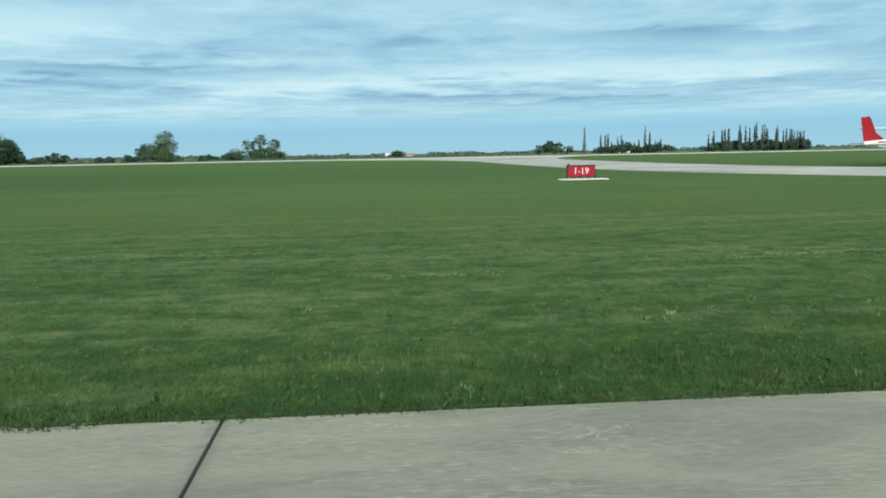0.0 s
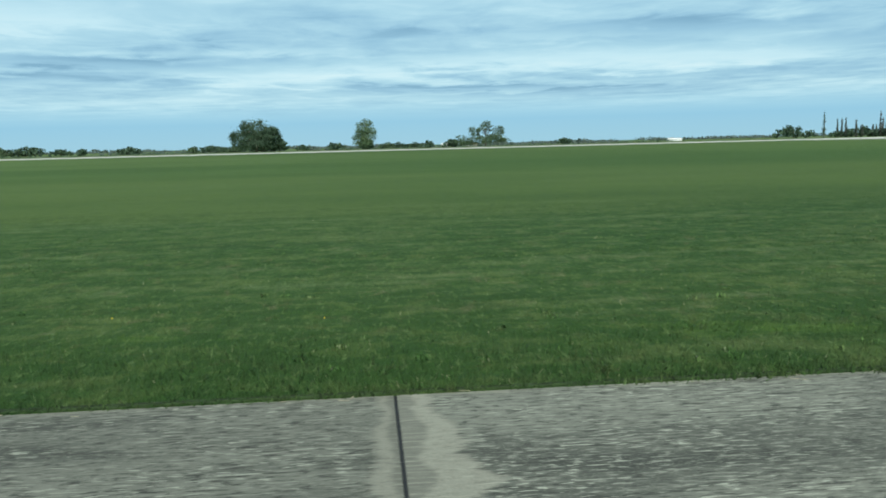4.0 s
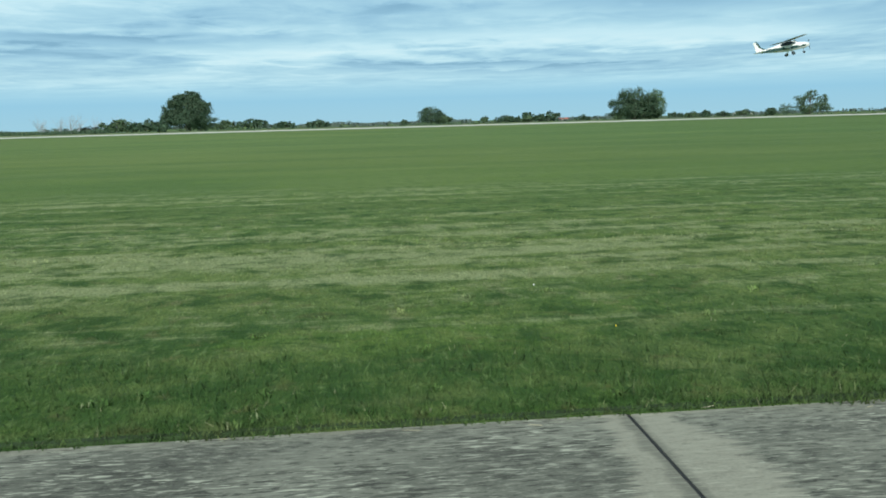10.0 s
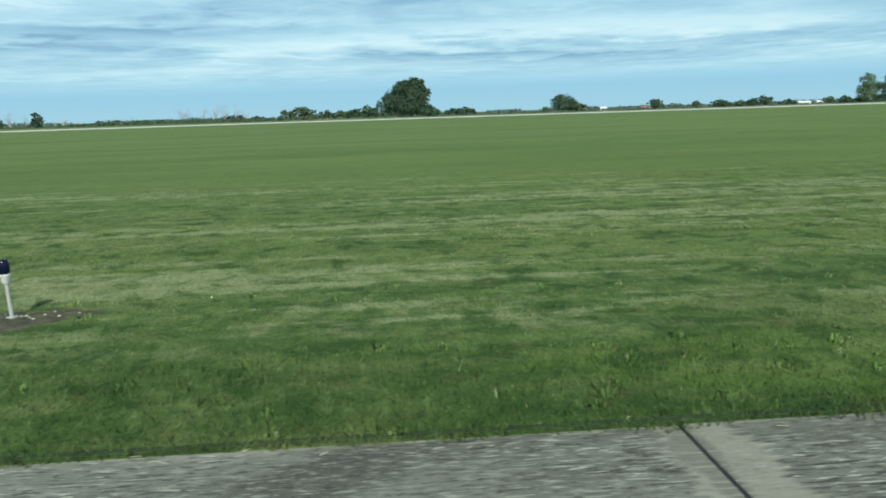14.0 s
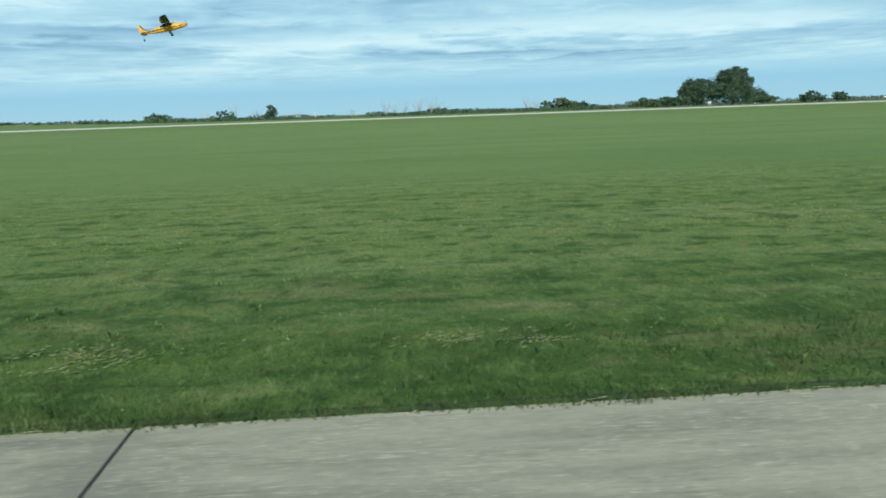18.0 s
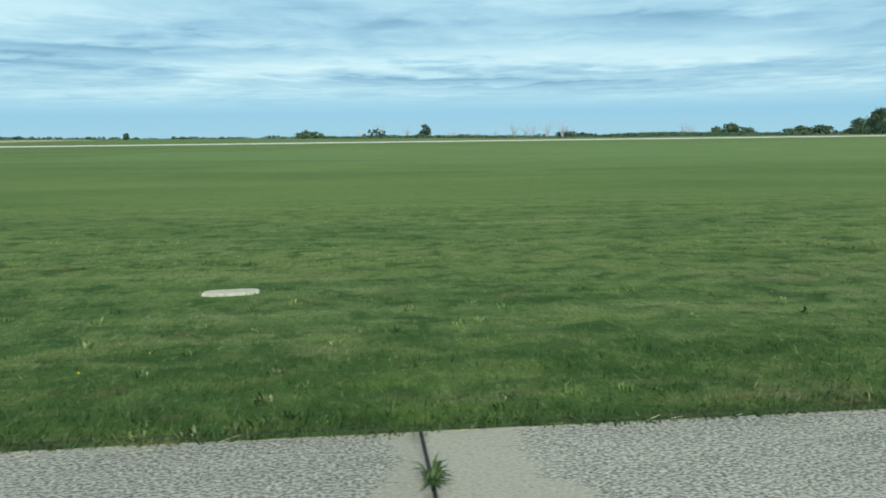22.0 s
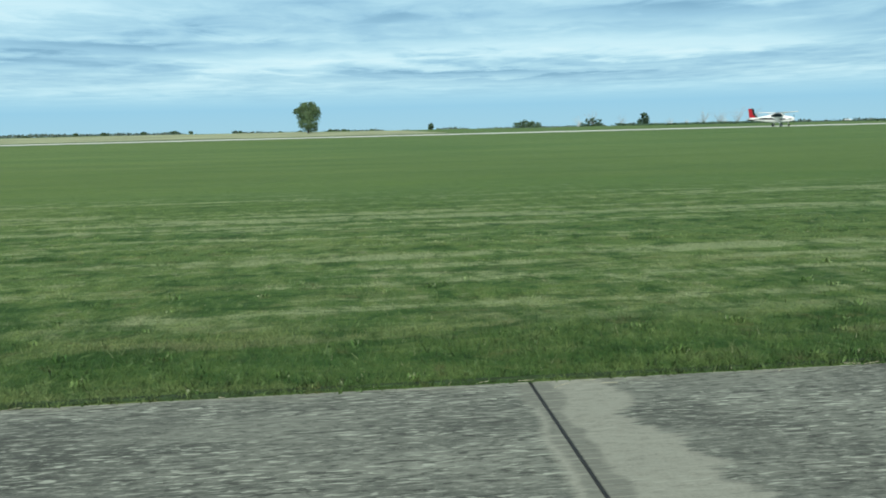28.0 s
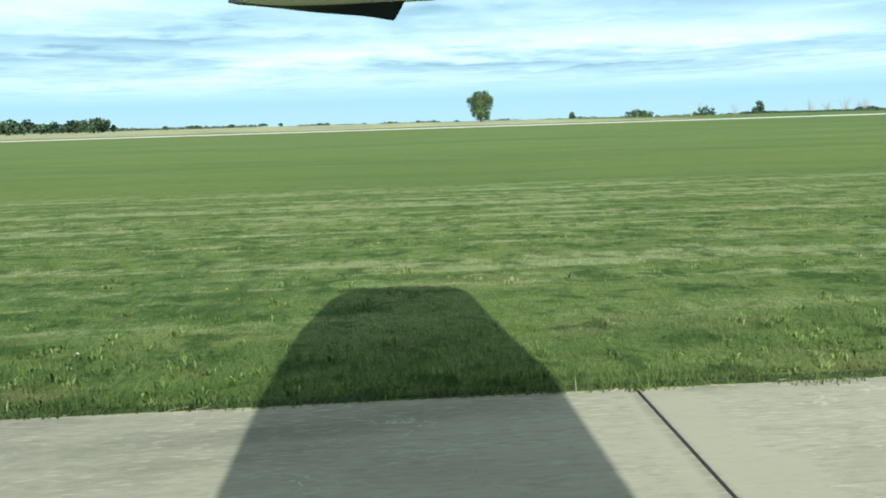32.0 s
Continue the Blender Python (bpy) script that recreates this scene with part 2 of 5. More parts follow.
    lime = k.noise(k.mapped(pos, (0.22, 0.5, 0), (2, 61, 0)), 1.0, 4, 0.6, 0.5)
    base = k.mix(k.m("MULTIPLY", k.rng(lime, 0.56, 0.68), k.m("MULTIPLY", k.rng(y, 2.0, 5.0, 0.45, 0.0), k.rng(y, -30.0, -24.0))), base, (0.135, 0.225, 0.042))
    # mowing rows: dry pale clippings on the ridges, darker green between them
    rows = k.m("ADD", k.m("MULTIPLY", long_row, 0.44), k.m("MULTIPLY", short_row, 0.30))
    rows = k.m("ADD", rows, k.m("MULTIPLY", clump, 0.26))
    amount = k.m("ADD", k.m("MULTIPLY", k.rng(x, -130.0, -95.0, 1.0, 0.0), k.rng(x, -380.0, -310.0, 0.0, 0.8)), k.rng(x, -644.0, -622.0, 1.0, 0.0))
    amount = k.m("ADD", amount, k.rng(x, -8.0, 6.0, 0.0, 0.10))
    outer = k.m("MULTIPLY", k.rng(x, -660.0, -648.0, 0.0, 1.0), k.rng(x, -636.0, -620.0, 1.0, 0.0))   # mown wider of the concrete here
    amount = k.m("ADD", k.m("ADD", amount, 0.22), k.m("MULTIPLY", outer, 0.7))
    band = k.m("MULTIPLY", k.m("MULTIPLY", k.rng(y, 1.2, 3.0), k.m("MAXIMUM", k.m("SUBTRACT", 1.0, outer), k.rng(y, 6.0, 9.5, 0.25, 1.0))), k.rng(k.m("ADD", y, k.m("MULTIPLY", k.m("SUBTRACT", patch, 0.5), 6.0)), 13.5, 19.0, 1.0, 0.0))
    pale = k.m("MULTIPLY", k.rng(rows, 0.488, 0.600), k.m("MULTIPLY", band, amount))
    deep = k.m("MULTIPLY", k.rng(rows, 0.40, 0.49, 1.0, 0.0), k.m("MULTIPLY", band, 0.45))
    base = k.mix(deep, base, (0.050, 0.098, 0.032))
    # brown thatch showing through, tufts, and shade painted dark in the gaps between them
    thatch = k.m("MULTIPLY", k.rng(clump, 0.56, 0.68), k.m("MULTIPLY", k.rng(y, 1.0, 3.0), k.rng(y, 8.0, 16.0, 0.55, 0.0)))
    base = k.mix(thatch, base, (0.175, 0.155, 0.085))
    bald = k.noise(k.mapped(pos, (0.36, 0.95, 0), (52, 6, 0)), 1.0, 5, 0.64, 0.5)
    bald = k.m("MULTIPLY", k.rng(bald, 0.55, 0.68), k.m("MULTIPLY", k.rng(y, 4.0, 8.0, 0.62, 0.0), k.rng(x, -440.0, -400.0, 1.0, 0.35)))
    base = k.mix(bald, base, (0.200, 0.205, 0.105))
    # mottled sward: olive, straw-coloured and deep green plants side by side, the darkest tone also painting shade
    # among them
    mott = k.noise(k.mapped(pos, (1.7, 2.3, 0), (44, 12, 0)), 1.0, 5, 0.62, 0.6)
    brown = k.noise(k.mapped(pos, (2.3, 3.4, 0), (7, 90, 0)), 1.0, 4, 0.62, 0.6)
    wide = k.noise(k.mapped(pos, (0.30, 0.72, 0), (14, 22, 0)), 1.0, 5, 0.62, 0.8)
    close = k.m("MULTIPLY", k.rng(y, 9.0, 20.0, 1.0, 0.0), k.rng(lush, 0.0, 0.7, 1.0, 0.6))
    base = k.mix(k.m("MULTIPLY", k.rng(wide, 0.53, 0.64), k.m("MULTIPLY", close, 0.45)), base, (0.225, 0.262, 0.108))
    even = k.m("MULTIPLY", k.rng(x, -560.0, -530.0), k.rng(x, -400.0, -360.0, 1.0, 0.0))   # the evenest stretch of the field
    base = k.mix(k.m("MULTIPLY", k.rng(wide, 0.36, 0.47, 1.0, 0.0), k.m("MULTIPLY", close, k.m("SUBTRACT", 0.50, k.m("MULTIPLY", even, 0.34)))), base, (0.046, 0.100, 0.027))
    base = k.mix(k.m("MULTIPLY", k.rng(mott, 0.51, 0.62), k.m("MULTIPLY", close, k.rng(y, 0.5, 3.5, 0.34, 0.58))), base, (0.182, 0.236, 0.078))
    base = k.mix(k.m("MULTIPLY", k.rng(mott, 0.38, 0.48, 1.0, 0.0), k.m("MULTIPLY", close, 0.74)), base, (0.032, 0.076, 0.017))
    base = k.mix(k.m("MULTIPLY", k.rng(brown, 0.57, 0.68), k.m("MULTIPLY", close, 0.42)), base, (0.130, 0.112, 0.054))
    base = k.mix(k.m("MINIMUM", k.m("MULTIPLY", k.m("MULTIPLY", pale, k.rng(mott, 0.36, 0.52, 0.45, 1.0)), 0.95), 0.82), base, (0.325, 0.365, 0.198))
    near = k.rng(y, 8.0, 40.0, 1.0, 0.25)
    # lows of clump and tuft darkened as shade, high tufts paler
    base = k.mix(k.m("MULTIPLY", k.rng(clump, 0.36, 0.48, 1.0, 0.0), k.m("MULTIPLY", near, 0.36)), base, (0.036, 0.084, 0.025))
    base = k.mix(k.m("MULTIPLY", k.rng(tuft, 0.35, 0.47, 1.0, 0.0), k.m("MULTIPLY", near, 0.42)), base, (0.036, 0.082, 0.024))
    base = k.mix(k.m("MULTIPLY", k.rng(tuft, 0.54, 0.68), k.m("MULTIPLY", near, 0.50)), base, (0.215, 0.295, 0.120))
    base = k.mix(0.5, base, (0.97, 1.0, 0.86), "MULTIPLY")
    # darker tone at the two ends of the field, paler in its middle
    factor = k.m("MAXIMUM", k.rng(x, -212.0, -190.0), k.m("MULTIPLY", k.rng(x, -720.0, -690.0), k.rng(x, -600.0, -575.0, 1.0, 0.0)))
    base = k.mix(k.m("MULTIPLY", factor, k.rng(y, 3.0, 9.0, 0.15, 0.5)), base, (0.74, 0.84, 0.86), "MULTIPLY")
    base = k.mix(k.m("MULTIPLY", even, k.m("MULTIPLY", k.rng(y, 9.0, 20.0, 0.0, 0.26), k.rng(y, 70.0, 130.0, 1.0, 0.2))), base, (0.200, 0.312, 0.130))
    return base, tuft, clump


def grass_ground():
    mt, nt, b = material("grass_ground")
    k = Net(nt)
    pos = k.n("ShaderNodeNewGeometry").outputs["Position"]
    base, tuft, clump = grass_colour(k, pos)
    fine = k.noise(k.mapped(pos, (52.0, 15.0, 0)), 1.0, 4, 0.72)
    # painted shade in the lows of the fine relief as well
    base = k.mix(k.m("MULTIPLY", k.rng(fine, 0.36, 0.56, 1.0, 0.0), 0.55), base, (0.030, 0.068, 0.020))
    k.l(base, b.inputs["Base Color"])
    b.inputs["Roughness"].default_value = 0.9
    b.inputs["Specular IOR Level"].default_value = 0.1
    h = k.m("ADD", k.m("ADD", tuft, clump), k.m("MULTIPLY", fine, 0.5))
    k.bump(h, 0.6, 0.08, b)
    return mt


def blade_material(name, low, high, dry, straw):
    mt, nt, b = material(name)
    k = Net(nt)
    geo = k.n("ShaderNodeNewGeometry")
    r = geo.outputs["Random Per Island"]
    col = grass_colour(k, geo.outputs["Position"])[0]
    vm = k.n("ShaderNodeVectorMath")
    vm.operation = "SCALE"
    k.l(col, vm.inputs[0]), k.l(k.rng(r, 0.0, 1.0, low, high, False), vm.inputs[3])
    col = k.mix(k.rng(r, dry, dry + 0.01, 0.0, 0.65), vm.outputs[0], straw)
    k.l(col, b.inputs["Base Color"])
    b.inputs["Roughness"].default_value = 0.65
    tr = k.n("ShaderNodeBsdfTranslucent")
    k.l(col, tr.inputs[0])
    mx = k.n("ShaderNodeMixShader")
    mx.inputs[0].default_value = 0.35
    k.l(b.outputs[0], mx.inputs[1]), k.l(tr.outputs[0], mx.inputs[2])
    k.l(mx.outputs[0], nt.nodes["Material Output"].inputs[0])
    return mt


def leaf_material(name, a, bcol, dry=(0.13, 0.145, 0.08)):
    mt, nt, b = material(name)
    k = Net(nt)
    geo = k.n("ShaderNodeNewGeometry")
    r = geo.outputs["Random Per Island"]
    big = k.noise(geo.outputs["Position"], 0.35, 3, 0.6)
    col = k.mix(k.m("ADD", k.m("MULTIPLY", r, 0.5), k.m("MULTIPLY", k.rng(big, 0.3, 0.7), 0.5)), a, bcol)
    col = k.mix(k.rng(r, 0.96, 0.98), col, dry)
    k.l(col, b.inputs["Base Color"])
    b.inputs["Roughness"].default_value = 0.6
    tr = k.n("ShaderNodeBsdfTranslucent")
    k.l(col, tr.inputs[0])
    mx = k.n("ShaderNodeMixShader")
    mx.inputs[0].default_value = 0.45
    k.l(b.outputs[0], mx.inputs[1]), k.l(tr.outputs[0], mx.inputs[2])
    k.l(mx.outputs[0], nt.nodes["Material Output"].inputs[0])
    return mt


def concrete(name, base, dark, pale, band, grit=0.35, stain=1.0, grain=1.0):
    """Taxiway concrete: streaky traffic film, blotchy stains, paler strips along the joints, fine aggregate."""
    mt, nt, b = material(name)
    k = Net(nt)
    geo = k.n("ShaderNodeNewGeometry")
    pos = geo.outputs["Position"]
    co = k.n("ShaderNodeTexCoord").outputs["Object"]
    info = k.n("ShaderNodeObjectInfo")
    rnd = info.outputs["Random"]
    own = k.n("ShaderNodeSeparateColor")    # widths of the pale strips at the slab's two ends, and of the dirt along its joints
    k.l(info.outputs["Color"], own.inputs[0])
    sx = k.n("ShaderNodeSeparateXYZ")
    k.l(co, sx.inputs[0])
    film = k.noise(k.mapped(pos, (0.7, 4.0, 0)), 1.0, 6, 0.66, 0.4)
    streak = k.noise(k.mapped(pos, (9.0 * grain ** 2, 26.0 * grain, 0), (9, 4, 0)), 1.0, 4, 0.7)
    dash = k.noise(k.mapped(pos, (8.0 * grain ** 3, 46.0 * grain, 0), (1, 14, 0)), 1.0, 1.6, 0.5, 0.5)
    groove = k.noise(k.mapped(pos, (5.0 * grain ** 3, 34.0 * grain, 0), (21, 4, 0)), 1.0, 1.6, 0.5, 0.5)
    veil = k.noise(k.mapped(pos, (0.9, 2.6, 0), (2, 33, 0)), 1.0, 4, 0.6, 0.6)
    blot = k.noise(k.mapped(pos, (0.42, 1.1, 0), (40, 3, 0)), 1.0, 4, 0.6, 0.8)
    cloud = k.noise(k.mapped(pos, (0.14, 0.5, 0), (13, 3, 0)), 1.0, 3, 0.55, 0.3)
    stone = k.noise(k.mapped(pos, (55.0, 75.0, 0)), 1.0, 3, 0.7)
    col = k.mix(k.rng(k.m("ADD", k.m("MULTIPLY", film, 0.5), k.m("MULTIPLY", blot, 0.5)), 0.40, 0.60), dark, base)
    col = k.mix(k.m("MULTIPLY", k.rng(cloud, 0.40, 0.60), 0.55), col, tuple(c * 1.22 for c in base))
    col = k.mix(k.m("MULTIPLY", k.rng(blot, 0.30, 0.49, 1.0, 0.0), 0.75 * stain), col, tuple(c * 0.62 for c in dark))
    col = k.mix(k.m("MULTIPLY", k.rng(streak, 0.53, 0.64), grit), col, tuple(c * 1.45 for c in base))
    col = k.mix(k.m("MULTIPLY", k.rng(streak, 0.36, 0.47, 1.0, 0.0), grit), col, tuple(c * 0.6 for c in dark))
    some = k.rng(veil, 0.38, 0.60, 0.25, 1.0)
    col = k.mix(k.m("MULTIPLY", k.m("MULTIPLY", k.rng(groove, 0.36, 0.44, 1.0, 0.0), some), 0.95 * grit), col, tuple(c * 0.50 for c in dark))
    col = k.mix(k.m("MULTIPLY", k.m("MULTIPLY", k.rng(dash, 0.58, 0.66), some), grit), col, tuple(c * 2.3 for c in base))
    col = k.mix(k.m("MULTIPLY", k.rng(stone, 0.55, 0.7), grit), col, tuple(c * 1.25 for c in base))
    if grain > 1.2:
        # bare aggregate: pale and dark pebbles side by side
        grains = k.noise(k.mapped(pos, (48.0, 62.0, 0), (3, 3, 0)), 1.0, 2, 0.6)
        col = k.mix(k.m("MULTIPLY", k.rng(grains, 0.52, 0.60), 0.8), col, tuple(c * 1.75 for c in base))
        col = k.mix(k.m("MULTIPLY", k.rng(grains, 0.40, 0.48, 1.0, 0.0), 0.8), col, tuple(c * 0.42 for c in dark))
    if stain < 0.4:
        # hairline crazing and white scuffs
        craze = k.noise(k.mapped(pos, (1.5, 2.4, 0), (5, 5, 0)), 1.0, 4, 0.6, 0.6)
        line = k.rng(k.m("ABSOLUTE", k.m("SUBTRACT", craze, 0.5)), 0.003, 0.010, 1.0, 0.0)
        some = k.rng(k.noise(k.mapped(pos, (0.5, 0.8, 0), (66, 0, 0)), 1.0, 3, 0.6), 0.52, 0.62)
        col = k.mix(k.m("MULTIPLY", k.m("MULTIPLY", line, some), 0.55), col, tuple(c * 1.6 for c in pale))
    if band:
        # pale cement washed out beside the joints, broadest by the grass, its border frayed along the direction of travel
        fray = k.noise(k.mapped(pos, (1.3, 30.0, 0), (4, 8, 0)), 1.0, 5, 0.62)
        wide = k.noise(k.mapped(pos, (0.7, 1.9, 0), (77, 1, 0)), 1.0, 3, 0.6)
        taper = k.rng(sx.outputs[1], 0.3, 1.95, 1.18, 0.72)
        speck = k.m("MULTIPLY", k.rng(stone, 0.40, 0.6, 0.72, 1.0), k.rng(streak, 0.34, 0.5, 0.8, 1.0))
        for sgn, width in ((1.0, own.outputs[0]), (-1.0, own.outputs[1])):
            w = k.m("MULTIPLY", k.m("MULTIPLY", width, taper), k.rng(wide, 0.3, 0.7, 0.72, 1.22))
            w = k.m("ADD", w, k.m("MULTIPLY", k.m("SUBTRACT", fray, 0.5), k.rng(width, 0.0, 0.3, 0.0, 0.34)))
            gap = k.m("SUBTRACT", 2.5, k.m("MULTIPLY", sx.outputs[0], sgn))
            inside = k.m("MULTIPLY", k.rng(k.m("SUBTRACT", w, gap), -0.035, 0.045), speck)
            col = k.mix(k.m("MULTIPLY", inside, 0.9), col, pale)
            # dirt and old sealant smeared along the joint itself
            reach = k.m("MULTIPLY", own.outputs[2], k.rng(wide, 0.35, 0.65, 0.6, 1.4))
            smear = k.m("MULTIPLY", k.rng(k.m("SUBTRACT", reach, gap), -0.03, 0.03), k.rng(fray, 0.34, 0.52))
            col = k.mix(k.m("MULTIPLY", smear, 0.55), col, tuple(c * 0.95 for c in dark))
    # crumbled paler rim and silt where the grass begins
    rimn = k.noise(k.mapped(pos, (1.7, 6.0, 0), (6, 0, 0)), 1.0, 5, 0.7)
    rim = k.m("MULTIPLY", k.rng(k.m("ADD", sx.outputs[1], k.m("MULTIPLY", rimn, 0.35)), 1.98, 2.08), 0.5)
    col = k.mix(rim, col, tuple(c * 1.1 for c in pale))
    tone = k.rng(k.m("FRACT", k.m("MULTIPLY", rnd, 7.7)), 0.0, 1.0, 0.80, 1.02, False)
    vm = k.n("ShaderNodeVectorMath")
    vm.operation = "SCALE"
    k.l(col, vm.inputs[0]), k.l(tone, vm.inputs[3])
    k.l(vm.outputs[0], b.inputs["Base Color"])
    b.inputs["Roughness"].default_value = 0.85
    k.bump(k.m("ADD", stone, k.m("MULTIPLY", streak, 0.5)), 0.35, 0.006, b)
    return mt


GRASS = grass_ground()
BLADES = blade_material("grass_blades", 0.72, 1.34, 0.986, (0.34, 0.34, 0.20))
TUFT_BLADES = blade_material("tuft_blades", 1.25, 2.2, 0.93, (0.40, 0.42, 0.26))
DRY_BLADES = blade_material("dry_blades", 1.1, 1.9, 0.45, (0.42, 0.42, 0.25))
CONC_OLD = concrete("concrete_weathered", (0.190, 0.199, 0.162), (0.096, 0.103, 0.085), (0.338, 0.338, 0.272), 1.0, 0.95)
CONC_BACK = concrete("concrete_rear", (0.198, 0.206, 0.166), (0.105, 0.113, 0.095), (0.332, 0.330, 0.260), 0.0, 0.6)
CONC_CLEAN = concrete("concrete_clean", (0.322, 0.322, 0.253), (0.223, 0.228, 0.184), (0.371, 0.368, 0.289), 0.35, 0.22, 0.35)
CONC_ROUGH = concrete("concrete_exposed_aggregate", (0.287, 0.290, 0.246), (0.158, 0.163, 0.142), (0.356, 0.350, 0.284), 0.9, 0.8, 0.5, 1.5)
CONC_MID = concrete("concrete_grey", (0.242, 0.248, 0.204), (0.136, 0.142, 0.120), (0.351, 0.350, 0.280), 0.9, 0.55, 0.9)
CONC_DARK = concrete("concrete_dark", (0.173, 0.182, 0.147), (0.094, 0.101, 0.084), (0.322, 0.322, 0.262), 0.8, 0.42, 0.8)
CONNECTOR = plain("connector_concrete", (0.43, 0.43, 0.385), 0.85, 0, 0.3, 0.12)
RUNWAY = plain("runway_concrete", (0.66, 0.66, 0.60), 0.8, 0, 0.12, 0.15)
SEAL = plain("joint_sealant", (0.018, 0.018, 0.018), 0.6, 0, 0.3, 20)
SOIL = plain("bare_soil", (0.074, 0.072, 0.046), 0.95, 0, 0.55, 7.0, 0.8)
# dark green that paints the turf's shadow along the concrete
EDGE_SHADE = plain("edge_shade_green", (0.032, 0.056, 0.018), 0.95, 0, 0.5, 9.0, 0.6)
STRAW = plain("dry_straw", (0.42, 0.39, 0.27), 0.8, 0, 0.3, 20.0)
GRAVEL = plain("pale_gravel", (0.42, 0.42, 0.33), 0.9, 0, 0.25, 30.0)
PAD = plain("whitewashed_concrete", (0.72, 0.72, 0.68), 0.8, 0, 0.12, 5.0, 0.2)
STEEL = plain("galvanised_post", (0.50, 0.50, 0.48), 0.55, 0.3, 0.12, 30.0)
WOODY = plain("yellowed_post", (0.46, 0.30, 0.12), 0.7, 0, 0.2, 30.0)
LENS = plain("dark_blue_glass", (0.004, 0.006, 0.024), 0.25, 0, 0.2, 40.0)
COLLAR = plain("cast_collar", (0.66, 0.66, 0.62), 0.5, 0.2, 0.1, 30.0)
YELLOW_BAND = plain("yellow_band", (0.60, 0.38, 0.08), 0.5, 0, 0.1, 30.0)
RED = plain("sign_red", (0.33, 0.012, 0.024), 0.45, 0, 0.12, 4.0)
WHITE = plain("white_paint", (0.78, 0.78, 0.76), 0.4, 0, 0.06, 3.0)
BLACK = plain("black_paint", (0.02, 0.02, 0.022), 0.5, 0, 0.2, 8.0)
RUBBER = plain("tyre_rubber", (0.02, 0.02, 0.02), 0.85, 0, 0.2, 20.0)
GLASSY = plain("cabin_window", (0.02, 0.03, 0.035), 0.08, 0, 0.1, 4.0)
TRIM_RED = plain("trim_red", (0.32, 0.014, 0.022), 0.4, 0, 0.1, 3.0)
WING_GREY = plain("wing_grey_green", (0.20, 0.25, 0.24), 0.4, 0, 0.1, 3.0)
TRIM_GREEN = plain("trim_dark_green", (0.02, 0.06, 0.055), 0.4, 0, 0.1, 3.0)
YELLOW = plain("aircraft_yellow", (0.70, 0.34, 0.025), 0.4, 0, 0.08, 3.0)
SKIN = plain("wing_skin", (0.62, 0.61, 0.54), 0.42, 0, 0.07, 2.5)
TIP = plain("wing_tip_dark", (0.018, 0.024, 0.032), 0.35, 0, 0.15, 4.0)
BARK = plain("bark", (0.10, 0.085, 0.07), 0.95, 0, 0.3, 3.0)
POPLAR_BARK = plain("poplar_bark", (0.135, 0.135, 0.115), 0.95, 0, 0.3, 3.0)
BARE_WOOD = plain("bare_wood", (0.40, 0.44, 0.47), 0.95, 0, 0.25, 3.0)
LEAF_DARK = leaf_material("leaf_dark", (0.070, 0.126, 0.078), (0.116, 0.184, 0.108))
LEAF_MID = leaf_material("leaf_mid", (0.088, 0.146, 0.080), (0.155, 0.228, 0.120))
LEAF_LIGHT = leaf_material("leaf_light", (0.115, 0.190, 0.092), (0.215, 0.305, 0.150), (0.20, 0.22, 0.12))
# distance haze is mixed into this leaf colour: paler and bluer green
LEAF_FAR = leaf_material("leaf_hazed", (0.110, 0.150, 0.132), (0.150, 0.195, 0.165), (0.14, 0.17, 0.14))
LEAF_GREY = leaf_material("leaf_grey", (0.078, 0.098, 0.080), (0.120, 0.142, 0.112))
WHEAT = plain("ripe_field", (0.32, 0.34, 0.19), 0.9, 0, 0.42, 0.035)
PASTURE = plain("dry_pasture", (0.24, 0.29, 0.13), 0.9, 0, 0.3, 0.02)
FIELD = plain("green_field", (0.10, 0.16, 0.06), 0.9, 0, 0.3, 0.02)
ROOF_RED = plain("roof_red", (0.36, 0.13, 0.09), 0.8, 0, 0.15, 1.0)


# ---------------------------------------------------------------- mesh helpers
def link(name, me, mat, parent=None, label=""):
    ob = new(name, me)
    if mat and not me.materials:
        me.materials.append(mat)
    if parent:
        ob.parent = parent
    if label:
        tagged(ob, label)
    return ob


def to_mesh(name, bm, smooth=False):
    bmesh.ops.recalc_face_normals(bm, faces=bm.faces)
    me = bpy.data.meshes.new(name)
    bm.to_mesh(me)
    bm.free()
    if smooth:
        for p in me.polygons:
            p.use_smooth = True
    return me


def part(name, bm, mat, parent=None, label="", smooth=False):
    return link(name, to_mesh(name, bm, smooth), mat, parent, label)


def thing(name, at, rz, label, category, group="", kind=""):
    e = new(name)
    e.matrix_basis = pose(*at, 0, 0, rz)
    return tagged(e, label, category, group, kind)


def box(bm, c, s, bevel=0.0):
    vs = bmesh.ops.create_cube(bm, size=1.0)["verts"]
    for v in vs:
        v.co = Vector((c[0] + v.co.x * s[0], c[1] + v.co.y * s[1], c[2] + v.co.z * s[2]))
    if bevel:
        es = {e for v in vs for e in v.link_edges}
        bmesh.ops.bevel(bm, geom=list(es), offset=bevel, segments=1, affect="EDGES", profile=0.7)
    return bm


